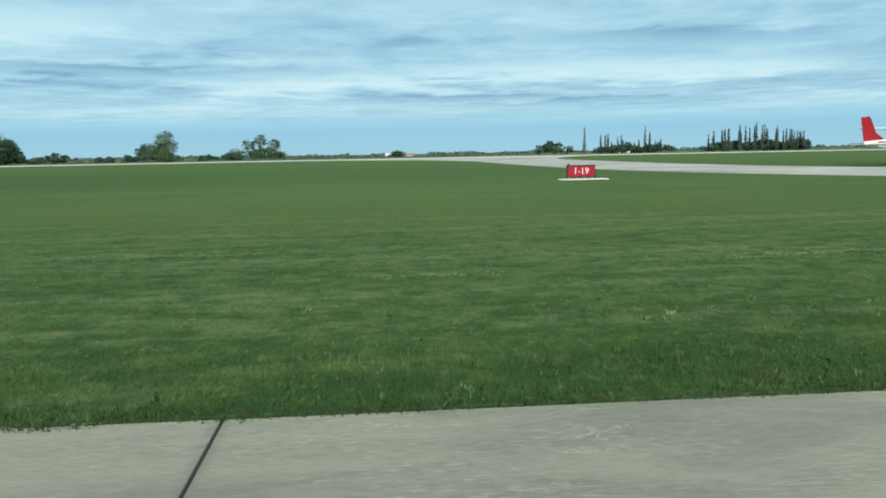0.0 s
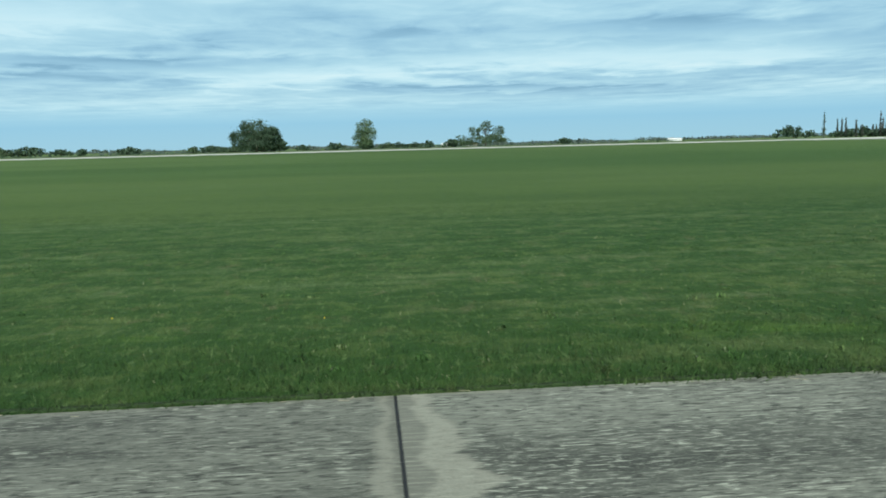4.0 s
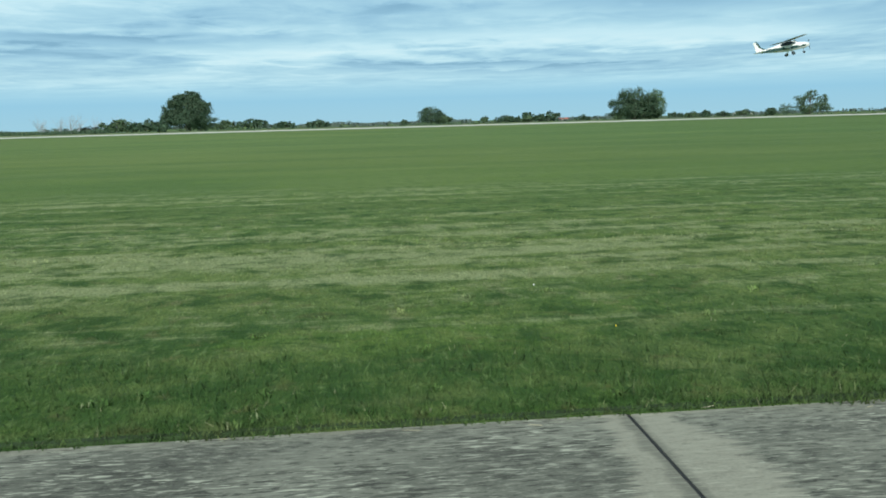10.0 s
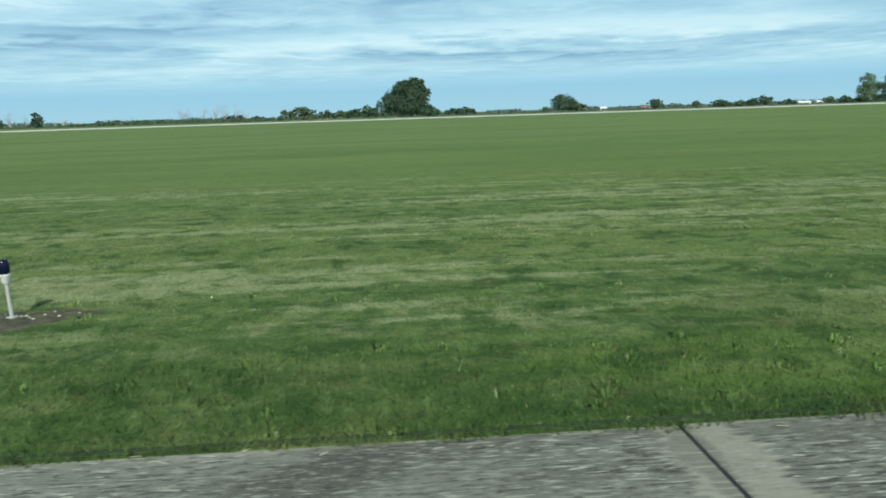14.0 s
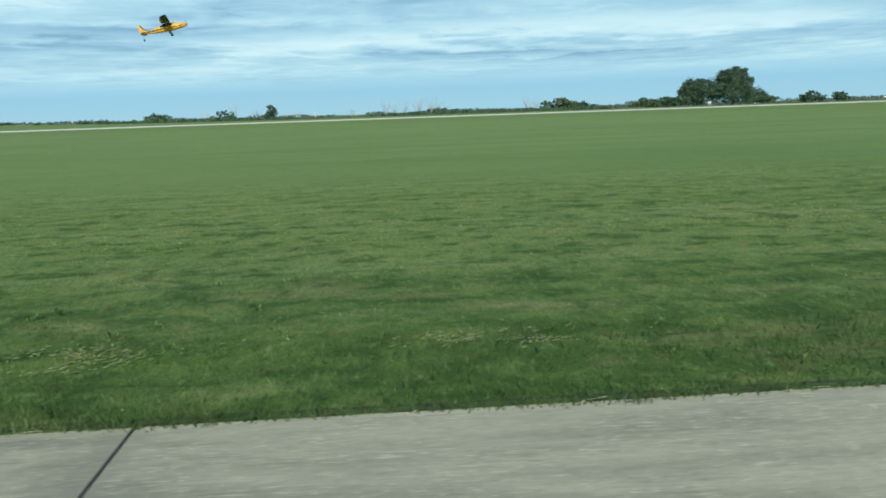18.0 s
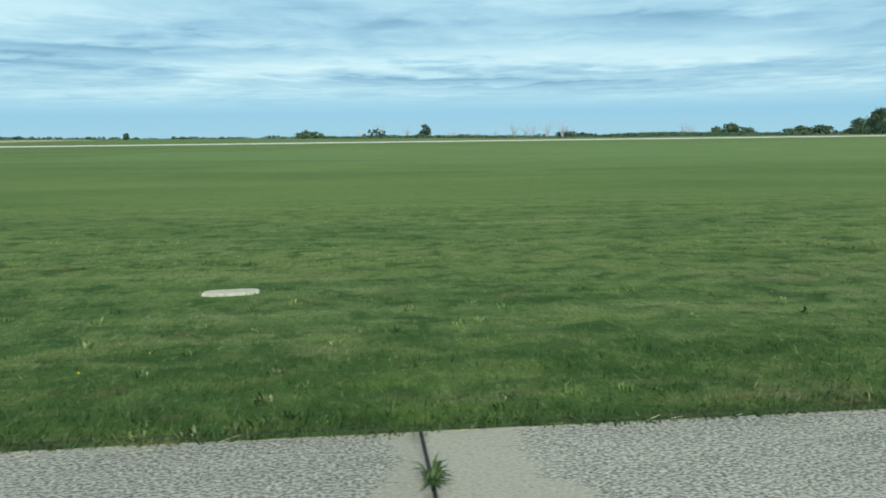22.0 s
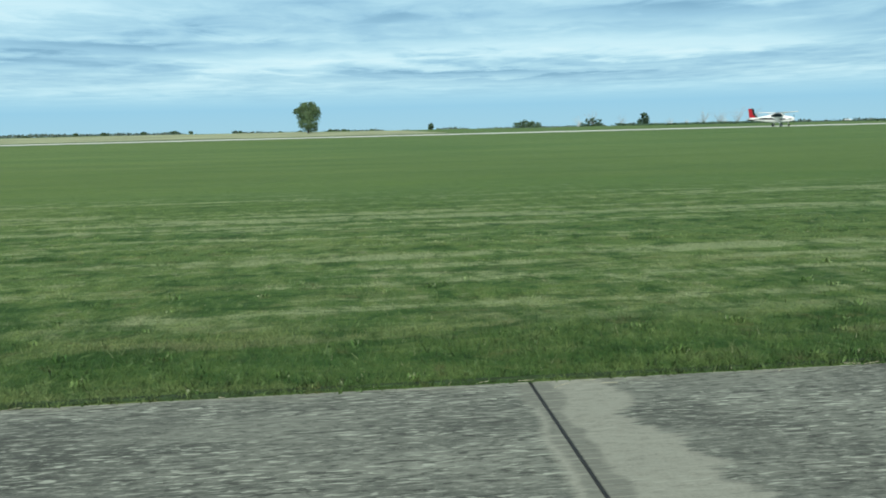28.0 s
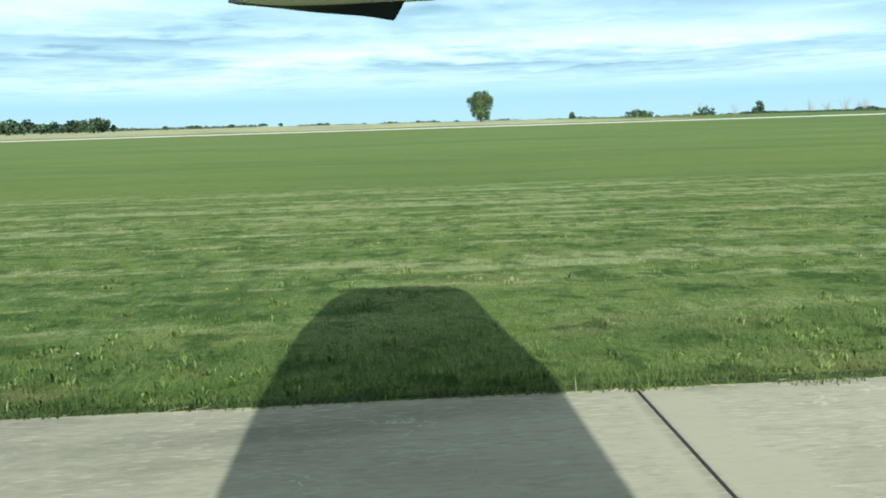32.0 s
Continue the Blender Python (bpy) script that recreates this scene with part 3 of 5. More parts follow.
def tube(bm, p0, p1, r0, r1, seg=8, caps=True):
    p0, p1 = Vector(p0), Vector(p1)
    q = (p1 - p0).to_track_quat("Z", "Y").to_matrix()
    rings = []
    for p, r in ((p0, r0), (p1, r1)):
        rings.append([bm.verts.new(p + q @ Vector((r * math.cos(a), r * math.sin(a), 0)))
                      for a in (2 * math.pi * i / seg for i in range(seg))])
    for i in range(seg):
        bm.faces.new((rings[0][i], rings[0][(i + 1) % seg], rings[1][(i + 1) % seg], rings[1][i]))
    if caps:
        bm.faces.new(rings[0][::-1])
        bm.faces.new(rings[1])
    return bm


def loft(bm, rings, caps=True):
    vr = [[bm.verts.new(p) for p in r] for r in rings]
    n = len(vr[0])
    for a, b in zip(vr, vr[1:]):
        for i in range(n):
            bm.faces.new((a[i], a[(i + 1) % n], b[(i + 1) % n], b[i]))
    if caps:
        bm.faces.new(vr[0][::-1])
        bm.faces.new(vr[-1])
    return bm


def raw_mesh(name, verts, nper):
    """A mesh of separate polygons of nper corners each, from one long array of corners."""
    n = len(verts)
    me = bpy.data.meshes.new(name)
    me.vertices.add(n)
    me.vertices.foreach_set("co", np.asarray(verts, dtype=np.float32).ravel())
    me.loops.add(n)
    me.loops.foreach_set("vertex_index", np.arange(n, dtype=np.int32))
    me.polygons.add(n // nper)
    me.polygons.foreach_set("loop_start", np.arange(0, n, nper, dtype=np.int32))
    me.update()
    me.validate()
    return me


# ---------------------------------------------------------------- the lie of the land
RW0, RW1 = 148.0, 166.0     # the far runway's edges


def land(x, y):
    """Height of the ground: level to the far runway, then falling away gently, least towards the west."""
    if y < 175:
        return 0.0
    a = (x + 380) / max(y, 300)
    s = min(max((a + 0.62) / 0.35, 0), 1)
    s2 = min(max((a + 0.27) / 0.6, 0), 1)
    k = 0.0008 + 0.0052 * s * s * (3 - 2 * s) + 0.0018 * s2
    return -(y - 175) * k * (1 if y < 1500 else 1500 / y * 0.5 + 0.5)


def sheet(name, xs, ys, dz, mat, zfun=land):
    verts = [(x, y, zfun(x, y) + dz) for y in ys for x in xs]
    nx = len(xs)
    faces = [(j * nx + i, j * nx + i + 1, (j + 1) * nx + i + 1, (j + 1) * nx + i)
             for j in range(len(ys) - 1) for i in range(nx - 1)]
    me = bpy.data.meshes.new(name)
    me.from_pydata(verts, [], faces)
    me.update()
    return link(name, me, mat)


def spread(a, b, n):
    return [a + (b - a) * i / n for i in range(n + 1)]


far_x = [-4800, -3600, -2600, -1900, -1400] + spread(-1100, 500, 64) + [700, 1000, 1500, 2200, 3200, 4400]


def land_trough(x, y):
    return -0.3 if -24.0 < y < -0.02 else land(x, y)


ground = sheet("ground", far_x, [-4500, -1500, -400, -100, -40, -24.6, -24.59, -24.0, -23.9, -0.03, -0.019, 0.0, 3, 8, 16, 30, 60, 100, 140, 175, 230,
               300, 380, 480, 600, 800, 1100, 1500, 2000, 2700, 3500, 4500], 0.0, GRASS, zfun=land_trough)
tagged(ground, "mown green airfield grass with pale rows of dry clippings", "grass", kind="structure")
runway = sheet("runway", spread(-1500, 700, 44), [RW0, 157, RW1], 0.06, RUNWAY)
tagged(runway, "pale concrete runway running across the far side of the field", "runway", kind="structure")
field_a = sheet("field", spread(-2600, -690, 30), [RW1 + 18, 240, 330, 450, 600, 800], 0.08, WHEAT)
tagged(field_a, "pale yellow ripening field behind the runway", "field", kind="structure")
field_d = sheet("field", spread(-345, 15, 14), [255, 300, 350], 0.08, PASTURE)
tagged(field_d, "pale dry pasture just beyond the runway", "field", kind="structure")
field_b = sheet("field", spread(-640, -130, 12), [520, 600, 700, 840], 0.08, FIELD)
tagged(field_b, "green crop field in the distance", "field", kind="structure")
field_c = sheet("field", spread(20, 900, 12), [620, 760, 950, 1200], 0.1, WHEAT)
tagged(field_c, "pale ripening field far beyond the trees", "field", kind="structure")


# connector taxiway from the near strip to the runway, with curved fillets at both ends
def connector():
    bm = bmesh.new()
    mids = [Vector(p) for p in ((24, 148.3), (25, 135), (26, 110), (27, 78), (29, 57), (34.5, 41), (45, 27.5), (62, 17), (88, 10), (125, 6))]
    path = []
    for i in range(len(mids) - 1):
        p0, p1, p2, p3 = mids[max(i - 1, 0)], mids[i], mids[i + 1], mids[min(i + 2, len(mids) - 1)]
        for s in range(6):
            u = s / 6
            path.append(0.5 * ((2 * p1) + (p2 - p0) * u + (2 * p0 - 5 * p1 + 4 * p2 - p3) * u * u + (3 * p1 - p0 - 3 * p2 + p3) * u ** 3))
    left, right = [], []
    for i, p in enumerate(path):
        d = (path[min(i + 1, len(path) - 1)] - path[max(i - 1, 0)]).normalized()
        w = 6.2 + 16 * max(0, (p.y - 104) / 44) ** 2
        n = Vector((-d.y, d.x))
        right.append(p + n * w), left.append(p - n * w)
    for h in (0.05,):
        vl = [bm.verts.new((x, y, h)) for x, y in left]
        vr = [bm.verts.new((x, y, h)) for x, y in right]
        for a, b, c, d in zip(vl, vr, vr[1:], vl[1:]):
            bm.faces.new((a, b, c, d))
    ex = bmesh.ops.extrude_face_region(bm, geom=bm.faces[:])
    for g in ex["geom"]:
        if isinstance(g, bmesh.types.BMVert):
            g.co.z -= 0.12
    return tagged(part("connector_taxiway", bm, CONNECTOR), "pale concrete taxiway leading to the far runway", "taxiway", kind="structure")


connector()


# ---------------------------------------------------------------- the near strip: slabs and joints
SLAB, DEPTH = 5.0, 3.8
taxiway = thing("taxiway", (0, 0, 0), 0, "weathered grey concrete taxiway with dark sealed joints", "taxiway", kind="structure")


def slab_mesh(name, mat):
    bm = bmesh.new()
    box(bm, (0, 0, -0.11), (SLAB - 0.020, DEPTH - 0.02, 0.22), 0.005)
    me = to_mesh(name, bm)
    me.materials.append(mat)
    return me


SLABS = {"old": slab_mesh("slab_weathered", CONC_OLD), "clean": slab_mesh("slab_clean", CONC_CLEAN), "rough": slab_mesh("slab_rough", CONC_ROUGH),
         "mid": slab_mesh("slab_grey", CONC_MID), "dark": slab_mesh("slab_dark", CONC_DARK)}
seal_bm = bmesh.new()
box(seal_bm, (0, 0, -0.009), (0.019, DEPTH, 0.012))
SEALS = to_mesh("joint_seal", seal_bm)
SEALS.materials.append(SEAL)


def slab_kind(x):
    if x > -2 or -449 < x < -436 or x < -760 or -590 < x < -585:
        return "clean"
    if -572 < x < -561:
        return "rough"
    if -66 < x < -48 or -605 > x > -690 or -732 < x < -715 or x < -746:
        return "mid"
    if -560 < x < -455 or -48 < x < -2:
        return "dark"
    return "old"


# how far the pale cement reaches from some of the joints, to the west and to the east
REACH = {-1: (0, 0), 3: (0.33, 0.34), 6: (0.42, 0.5), 7: (0.3, 0.33), 11: (0.26, 0.4), 27: (0.55, 0.88), 31: (0.26, 0.36), 32: (0.3, 0.16), 35: (0.46, 0.5), 38: (0.27, 0.42),
         42: (0.26, 0.44), 45: (0.2, 0.32), 49: (0.22, 0.3), 60: (0.2, 0.38), 67: (0.3, 0.42), 89: (0, 0), 96: (0.2, 0.26), 102: (0.08, 0.6),
         108: (0.3, 0.4), 113: (0.27, 0.75), 118: (0.15, 0), 123: (0.65, 0.6), 128: (0.27, 0.33), 133: (0.62, 1.0), 146: (0.2, 0.2), 149: (0.38, 0.42),
         151: (0.08, 0.1), 153: (0.14, 0.4)}


def reach(n):
    """The pale strips beside joint n, and the width of the dirt in it."""
    own = random.Random(n * 31 + 7)
    west, east, dirt = own.uniform(0.1, 0.7) ** 1.2, own.uniform(0.12, 0.75), own.choice((0.02, 0.05, 0.08, 0.12))
    return (*REACH.get(n, (west, east)), dirt)


def strip(y, n0, n1, seals):
    for n in range(n0, n1):
        x = -n * SLAB - SLAB / 2
        s = new("slab", SLABS[slab_kind(x)])
        s.parent = taxiway
        s.matrix_basis = pose(x, y - DEPTH / 2, random.uniform(-0.004, 0.0), 0, 0, 0)
        s.color = (reach(n)[0], reach(n + 1)[1], reach(n)[2], 1.0)
        if seals:
            j = new("joint_seal", SEALS)
            j.parent = taxiway
            j.matrix_basis = pose(-n * SLAB, y - DEPTH / 2, 0)


def back_slabs():
    """The rows of slabs that stay behind and under the camera."""
    bm = bmesh.new()
    for r in range(1, 6):
        for n in range(-22, 176, 2):
            vs = [bm.verts.new((-n * SLAB - i, -r * DEPTH - j, -0.004)) for i, j in ((0, 0.02), (2 * SLAB - 0.03, 0.02), (2 * SLAB - 0.03, DEPTH), (0, DEPTH))]
            bm.faces.new(vs)
    return part("back_slabs", bm, CONC_BACK, taxiway)


back_slabs()


# ---------------------------------------------------------------- taxiway edge lights
def edge_light(x, y, lean, yellow, label, tall=0.0):
    e = thing("edge_light", (x, y, 0), random.uniform(-30, 30), label, "edge light", "edge lights along the taxiway")
    e.rotation_euler = Euler((0, radians(lean), e.rotation_euler[2]))
    bm = tube(bmesh.new(), (0, 0, -0.05), (0, 0, 0.36 + tall), 0.016, 0.015, 10)
    part("post", bm, WOODY if yellow else STEEL, e)
    bm = tube(bmesh.new(), (0, 0, 0.34 + tall), (0, 0, 0.385 + tall), 0.034, 0.046, 12)
    tube(bm, (0, 0, 0.385 + tall), (0, 0, 0.405 + tall), 0.05, 0.05, 12)
    part("collar", bm, COLLAR, e)
    bm = tube(bmesh.new(), (0, 0, 0.325 + tall), (0, 0, 0.342 + tall), 0.031, 0.031, 12)
    part("band", bm, YELLOW_BAND if yellow else COLLAR, e)
    prof = ((0.405, 0.045), (0.43, 0.050), (0.50, 0.049), (0.522, 0.044), (0.532, 0.034), (0.536, 0.006))
    bm = loft(bmesh.new(), [[(r * math.cos(a), r * math.sin(a), z + tall) for a in (2 * math.pi * i / 14 for i in range(14))] for z, r in prof])
    part("lens", bm, LENS, e, "dark blue glass lens", True)
    bm = tube(bmesh.new(), (0, 0, -0.03), (0, 0, 0.02), 0.06, 0.05, 10)
    part("base", bm, STEEL, e)
    return e


def soil_patch(x, y, w, d, seed):
    rng = random.Random(seed)
    bm = bmesh.new()
    rings = []
    for k, f in enumerate((1.25, 1.0, 0.72, 0.4, 0.12)):
        ring = []
        for i in range(40):
            a = 2 * math.pi * i / 40
            j = 1 + (0.24 * math.sin(3 * a + seed) + 0.16 * math.sin(7 * a + 2 * seed)) * f + rng.uniform(-0.12, 0.12)
            ring.append((x + w * f * j * math.cos(a), y + d * f * j * math.sin(a), (-0.02, 0.004, 0.010, 0.014, 0.014)[k] + rng.uniform(-0.007, 0.007)))
        rings.append(ring)
    loft(bm, rings, False)
    bm.faces.new(bm.verts[-40:])
    ob = part("soil_patch", bm, SOIL)
    tagged(ob, "bare brown soil ringed by grass at the foot of a light", "bare soil", "soil patches round the edge lights", "structure")
    for i in range(9):
        a, r = rng.uniform(0, 6.28), rng.uniform(0.1, 0.9)
        s = rng.uniform(0.008, 0.02)
        bm = box(bmesh.new(), (x + w * r * math.cos(a), y + d * r * math.sin(a), 0.015), (s * 1.7, s * 1.2, s * 0.8), s * 0.25)
        part("pebble", bm, GRAVEL, ob)


LIGHTS = ((-2.9, 2.6, 0, 0), (-58.4, 2.9, -5, 0), (-116.3, 3.3, -2, 0), (-184.5, 3.05, -2, 0), (-252.8, 2.9, -1, 0), (-304.8, 3.3, -3, 0), (-322.1, 3.0, -2, 0),
          (-337.1, 3.1, -3, 0), (-353.0, 3.15, -1, 1), (-434.5, 3.1, -1, 0), (-465.4, 3.3, -2, 0), (-611.67, 3.37, -5, 1), (-628.8, 3.05, -2, 0), (-671.5, 2.85, -1, 1), (-731.4, 2.96, -2, 0))
TALLER = {1: 0.05, 7: 0.11}    # posts that stand higher out of the ground
for i, (x, y, lean, yel) in enumerate(LIGHTS):
    edge_light(x, y, lean, yel, "blue taxiway edge light on a yellowed post" if yel else "blue taxiway edge light on a pale steel post", TALLER.get(i, 0.0))
    soil_patch(x + 0.12, y, 0.50 + 0.20 * (i * 37 % 5) / 4, 0.30, i + 1)


# ---------------------------------------------------------------- flat white pads in the grass
def pad(x, y, w, d, rz, seed, mat, label):
    rng = random.Random(seed)
    bm = bmesh.new()
    pts = []
    for i in range(26):
        a = 2 * math.pi * i / 26
        c, s = math.cos(a), math.sin(a)
        k = (abs(c) ** 3.2 + abs(s) ** 3.2) ** (-1 / 3.2) * rng.uniform(0.9, 1.05)
        pts.append((w / 2 * k * c, d / 2 * k * s))
    loft(bm, [[(px * f, py * f, z) for px, py in pts] for f, z in ((1.04, -0.05), (1.03, 0.022), (0.985, 0.032))])
    ob = part("ground_pad", bm, mat)
    ob.matrix_basis = pose(x, y, 0, 0, 0, rz)
    return tagged(ob, label, "concrete pad", "flat pads in the grass")


for x, y, w, d in ((-47.6, 1.8, 0.60, 0.42), (-44.1, 1.65, 0.58, 0.40), (-47.4, 5.7, 0.62, 0.5), (-44.3, 5.7, 0.60, 0.5)):
    pad(x, y, w, d, random.uniform(-4, 8), int(-x * 7), PAD, "whitewashed flat concrete marker pad set in the grass")
pad(-566.7, 4.5, 0.60, 0.25, 6, 5, GRAVEL, "pale flat concrete cover with ragged edges in the grass")
pad(-529.3, 6.2, 0.5, 0.18, 0, 9, GRAVEL, "narrow grey drain cover sunk in the grass")


# ---------------------------------------------------------------- runway sign
def runway_sign():
    e = thing("runway_sign", (17.0, 38.3, 0), 0, "red runway holding sign with white numbers on a concrete pad", "sign")
    part("panel", box(bmesh.new(), (0, 0, 0.44), (1.44, 0.16, 0.56), 0.012), RED, e, "red sign face")
    bm = bmesh.new()
    for zz in (0.735, 0.145):
        box(bm, (0, 0, zz), (1.5, 0.2, 0.035), 0.006)
    for xx in (-0.735, 0.735):
        box(bm, (xx, 0, 0.44), (0.035, 0.2, 0.62), 0.006)
    part("frame", bm, BLACK, e)
    for xx in (-0.6, -0.2, 0.2, 0.6):
        part("leg", box(bmesh.new(), (xx, 0, 0.08), (0.05, 0.06, 0.16), 0.006), STEEL, e)
    bm = tube(bmesh.new(), (-0.66, 0, 0.75), (-0.66, 0, 0.84), 0.045, 0.04, 10)
    part("lamp", bm, BLACK, e)
    cu = bpy.data.curves.new("numbers", "FONT")
    cu.body, cu.size, cu.align_x, cu.align_y, cu.extrude = "1-19", 0.46, "CENTER", "CENTER", 0.004
    t = new("numbers", cu)
    me = bpy.data.meshes.new_from_object(t.evaluated_get(bpy.context.evaluated_depsgraph_get()))
    bpy.data.objects.remove(t)
    ob = link("numbers", me, WHITE, e, "white numbers 1-19")
    ob.matrix_basis = pose(0, -0.086, 0.44, 90, 0, 0)
    sl = part("sign_pad", box(bmesh.new(), (17.1, 38.2, 0.0), (2.5, 1.0, 0.08), 0.02), PAD)
    tagged(sl, "pale concrete pad under the sign", "concrete pad", kind="structure")


runway_sign()


# ---------------------------------------------------------------- trees and bushes
def leaf_cloud(rs, lobes, count, size):
    """Corners of leaf clumps scattered through ellipsoid lobes (x, y, z, rx, rz), densest near their skins."""
    w = np.array([l[3] * l[3] * l[4] for l in lobes]) ** 0.75
    pick = rs.choice(len(lobes), count, p=w / w.sum())
    lob = np.array(lobes)[pick]
    d = rs.normal(size=(count, 3))
    d /= np.linalg.norm(d, axis=1)[:, None]
    r = (0.45 + 0.55 * rs.random(count) ** 0.6) * (1 + 0.22 * rs.normal(size=count))
    c = lob[:, :3] + d * r[:, None] * np.stack([lob[:, 3], lob[:, 3], lob[:, 4]], 1)
    n = d + 0.7 * rs.normal(size=(count, 3))
    n /= np.linalg.norm(n, axis=1)[:, None]
    u = np.cross(n, rs.normal(size=(count, 3)))
    u /= np.linalg.norm(u, axis=1)[:, None]
    v = np.cross(n, u)
    s = size * (0.55 + 0.9 * rs.random(count))[:, None]
    k = (0.5 + 0.5 * rs.random((count, 1)))
    q = np.stack([c - u * s, c - v * s * k, c + u * s * (0.7 + 0.6 * rs.random((count, 1))), c + v * s], 1)
    # each clump is shaded as part of the rounded lobe it sits on
    soft = d + 0.42 * rs.normal(size=(count, 3)) + np.array((0, -0.1, 0.15))
    return face_out(q, soft), soft


def face_out(q, soft):
    """Turn the corners of each piece so that its face looks the way it is shaded."""
    g = np.cross(q[:, 1] - q[:, 0], q[:, 2] - q[:, 0])
    turn = (g * soft).sum(1) < 0
    q[turn] = q[turn][:, ::-1]
    return q


def soft_mesh(name, q, soft):
    me = raw_mesh(name, q.reshape(-1, 3), q.shape[1])
    soft = soft / np.linalg.norm(soft, axis=1)[:, None]
    me.normals_split_custom_set_from_vertices(np.repeat(soft, q.shape[1], axis=0))
    return me


def limbs(bm, rs, base, top, r, lobes, n):
    tube(bm, base, top, r, r * 0.55, 8)
    for i in range(n):
        l = lobes[i % len(lobes)]
        f = rs.uniform(0.35, 1.0)
        p = Vector(base).lerp(Vector(top), f)
        tgt = Vector(l[:3]) + Vector((rs.uniform(-0.4, 0.4) * l[3], rs.uniform(-0.4, 0.4) * l[3], rs.uniform(-0.2, 0.5) * l[4]))
        mid = p.lerp(tgt, 0.5) + Vector((0, 0, 0.15 * l[4]))
        tube(bm, p, mid, r * 0.36, r * 0.22, 6, False)
        tube(bm, mid, tgt, r * 0.22, r * 0.06, 6, False)


def tree(x, y, h, lobes, leaf, label, seed, count=1500, size=0.5, trunk=0.35, name="tree", category="tree", group=""):
    """lobes in parts of the height: (dx, dz, rx, rz)."""
    rs = np.random.RandomState(seed)
    full = []
    for dx, dz, rx, rz in lobes:
        full.append((dx * h, rs.uniform(-0.12, 0.12) * h, dz * h, rx * h * 0.86, rz * h * 0.86))
    # smaller lumps break the outline
    for dx, dz, rx, rz in list(lobes):
        for k in range(8):
            a = rs.uniform(-0.6, math.pi + 0.6)
            full.append(((dx + rx * 0.82 * math.cos(a)) * h, rs.uniform(-0.6, 0.6) * rx * h, (dz + rz * 0.82 * math.sin(a)) * h, rx * h * rs.uniform(0.16, 0.50), rz * h * rs.uniform(0.14, 0.46)))
    e = thing(name, (x, y, land(x, y) - 0.1), 0, label, category, group)
    bm = bmesh.new()
    limbs(bm, rs, (0, 0, -0.3), (lobes[0][0] * h * 0.6, 0, h * min(0.7, lobes[0][1])), trunk, full, 12)
    part("trunk", bm, BARK, e)
    q, soft = leaf_cloud(rs, full, count, size)
    q[:, :, 2] = np.maximum(q[:, :, 2], 0.05)
    link("crown", soft_mesh("crown", q, soft), leaf, e)
    return e


DOME = ((0.0, 0.64, 0.48, 0.34), (-0.42, 0.42, 0.34, 0.34), (0.42, 0.40, 0.32, 0.34), (0.0, 0.30, 0.66, 0.28))
UPRIGHT = ((0.0, 0.60, 0.30, 0.36), (-0.12, 0.34, 0.28, 0.28), (0.15, 0.40, 0.26, 0.30), (0.05, 0.84, 0.20, 0.15), (0.0, 0.18, 0.26, 0.18))
OPEN3 = ((0.0, 0.70, 0.25, 0.27), (-0.46, 0.54, 0.23, 0.28), (0.48, 0.53, 0.24, 0.28), (-0.92, 0.26, 0.32, 0.22), (0.1, 0.26, 0.70, 0.19))
BROAD = ((0.02, 0.60, 0.35, 0.32), (0.06, 0.84, 0.25, 0.15), (-0.34, 0.48, 0.33, 0.28), (0.27, 0.50, 0.22, 0.26), (-0.05, 0.28, 0.50, 0.24), (-0.20, 0.74, 0.22, 0.16), (-0.54, 0.30, 0.20, 0.22))
TWIN = ((0.0, 0.62, 0.36, 0.30), (0.22, 0.70, 0.26, 0.24), (-0.26, 0.46, 0.28, 0.28), (0.10, 0.28, 0.48, 0.24))
OVAL = ((0.0, 0.60, 0.34, 0.32), (-0.19, 0.62, 0.22, 0.22), (0.20, 0.54, 0.23, 0.26), (0.03, 0.84, 0.23, 0.15), (0.0, 0.32, 0.28, 0.24), (0.06, 0.15, 0.20, 0.13))
LOW = ((0.0, 0.45, 0.75, 0.42), (-0.8, 0.35, 0.6, 0.34), (0.8, 0.38, 0.6, 0.36), (0.3, 0.62, 0.5, 0.36))
tree(-116.6, 284, 11.2, DOME, LEAF_DARK, "large dark round-crowned tree beyond the runway", 11, 17000, 0.19, 0.45)
tree(-80.4, 366, 13.2, UPRIGHT, LEAF_LIGHT, "tall narrow pale green tree beyond the runway", 12, 5000, 0.22, 0.3)
tree(-34.5, 318, 9.8, OPEN3, LEAF_MID, "open-crowned tree in three clumps beyond the runway", 13, 4600, 0.21, 0.25)
tree(-285.0, 376, 17.4, BROAD, LEAF_DARK, "broad spreading tree, the largest beyond the runway", 14, 24000, 0.25, 0.7)
tree(-288, 418, 14.6, TWIN, LEAF_DARK, "leaning dark green tree behind two others", 24, 8000, 0.27, 0.4)
tree(-290.5, 397, 12.6, DOME[:3], LEAF_DARK, "rounded dark tree close behind a larger one", 25, 6500, 0.27, 0.3)
tree(-157, 644, 14.0, DOME, LEAF_DARK, "dense dark tree far behind the field", 15, 6000, 0.36, 0.4)
tree(-240, 586, 5.6, LOW, LEAF_DARK, "low dark rounded bush far behind the field", 16, 900, 0.7, 0.25, "bush", "bush")
tree(-594.5, 580, 7.0, LOW[:3], LEAF_MID, "wide low green bush behind the runway", 17, 800, 0.55, 0.2, "bush", "bush")
tree(-549, 574, 8.0, OPEN3, LEAF_DARK, "scrubby dark tree leaning over the hedge", 18, 700, 0.5, 0.2)
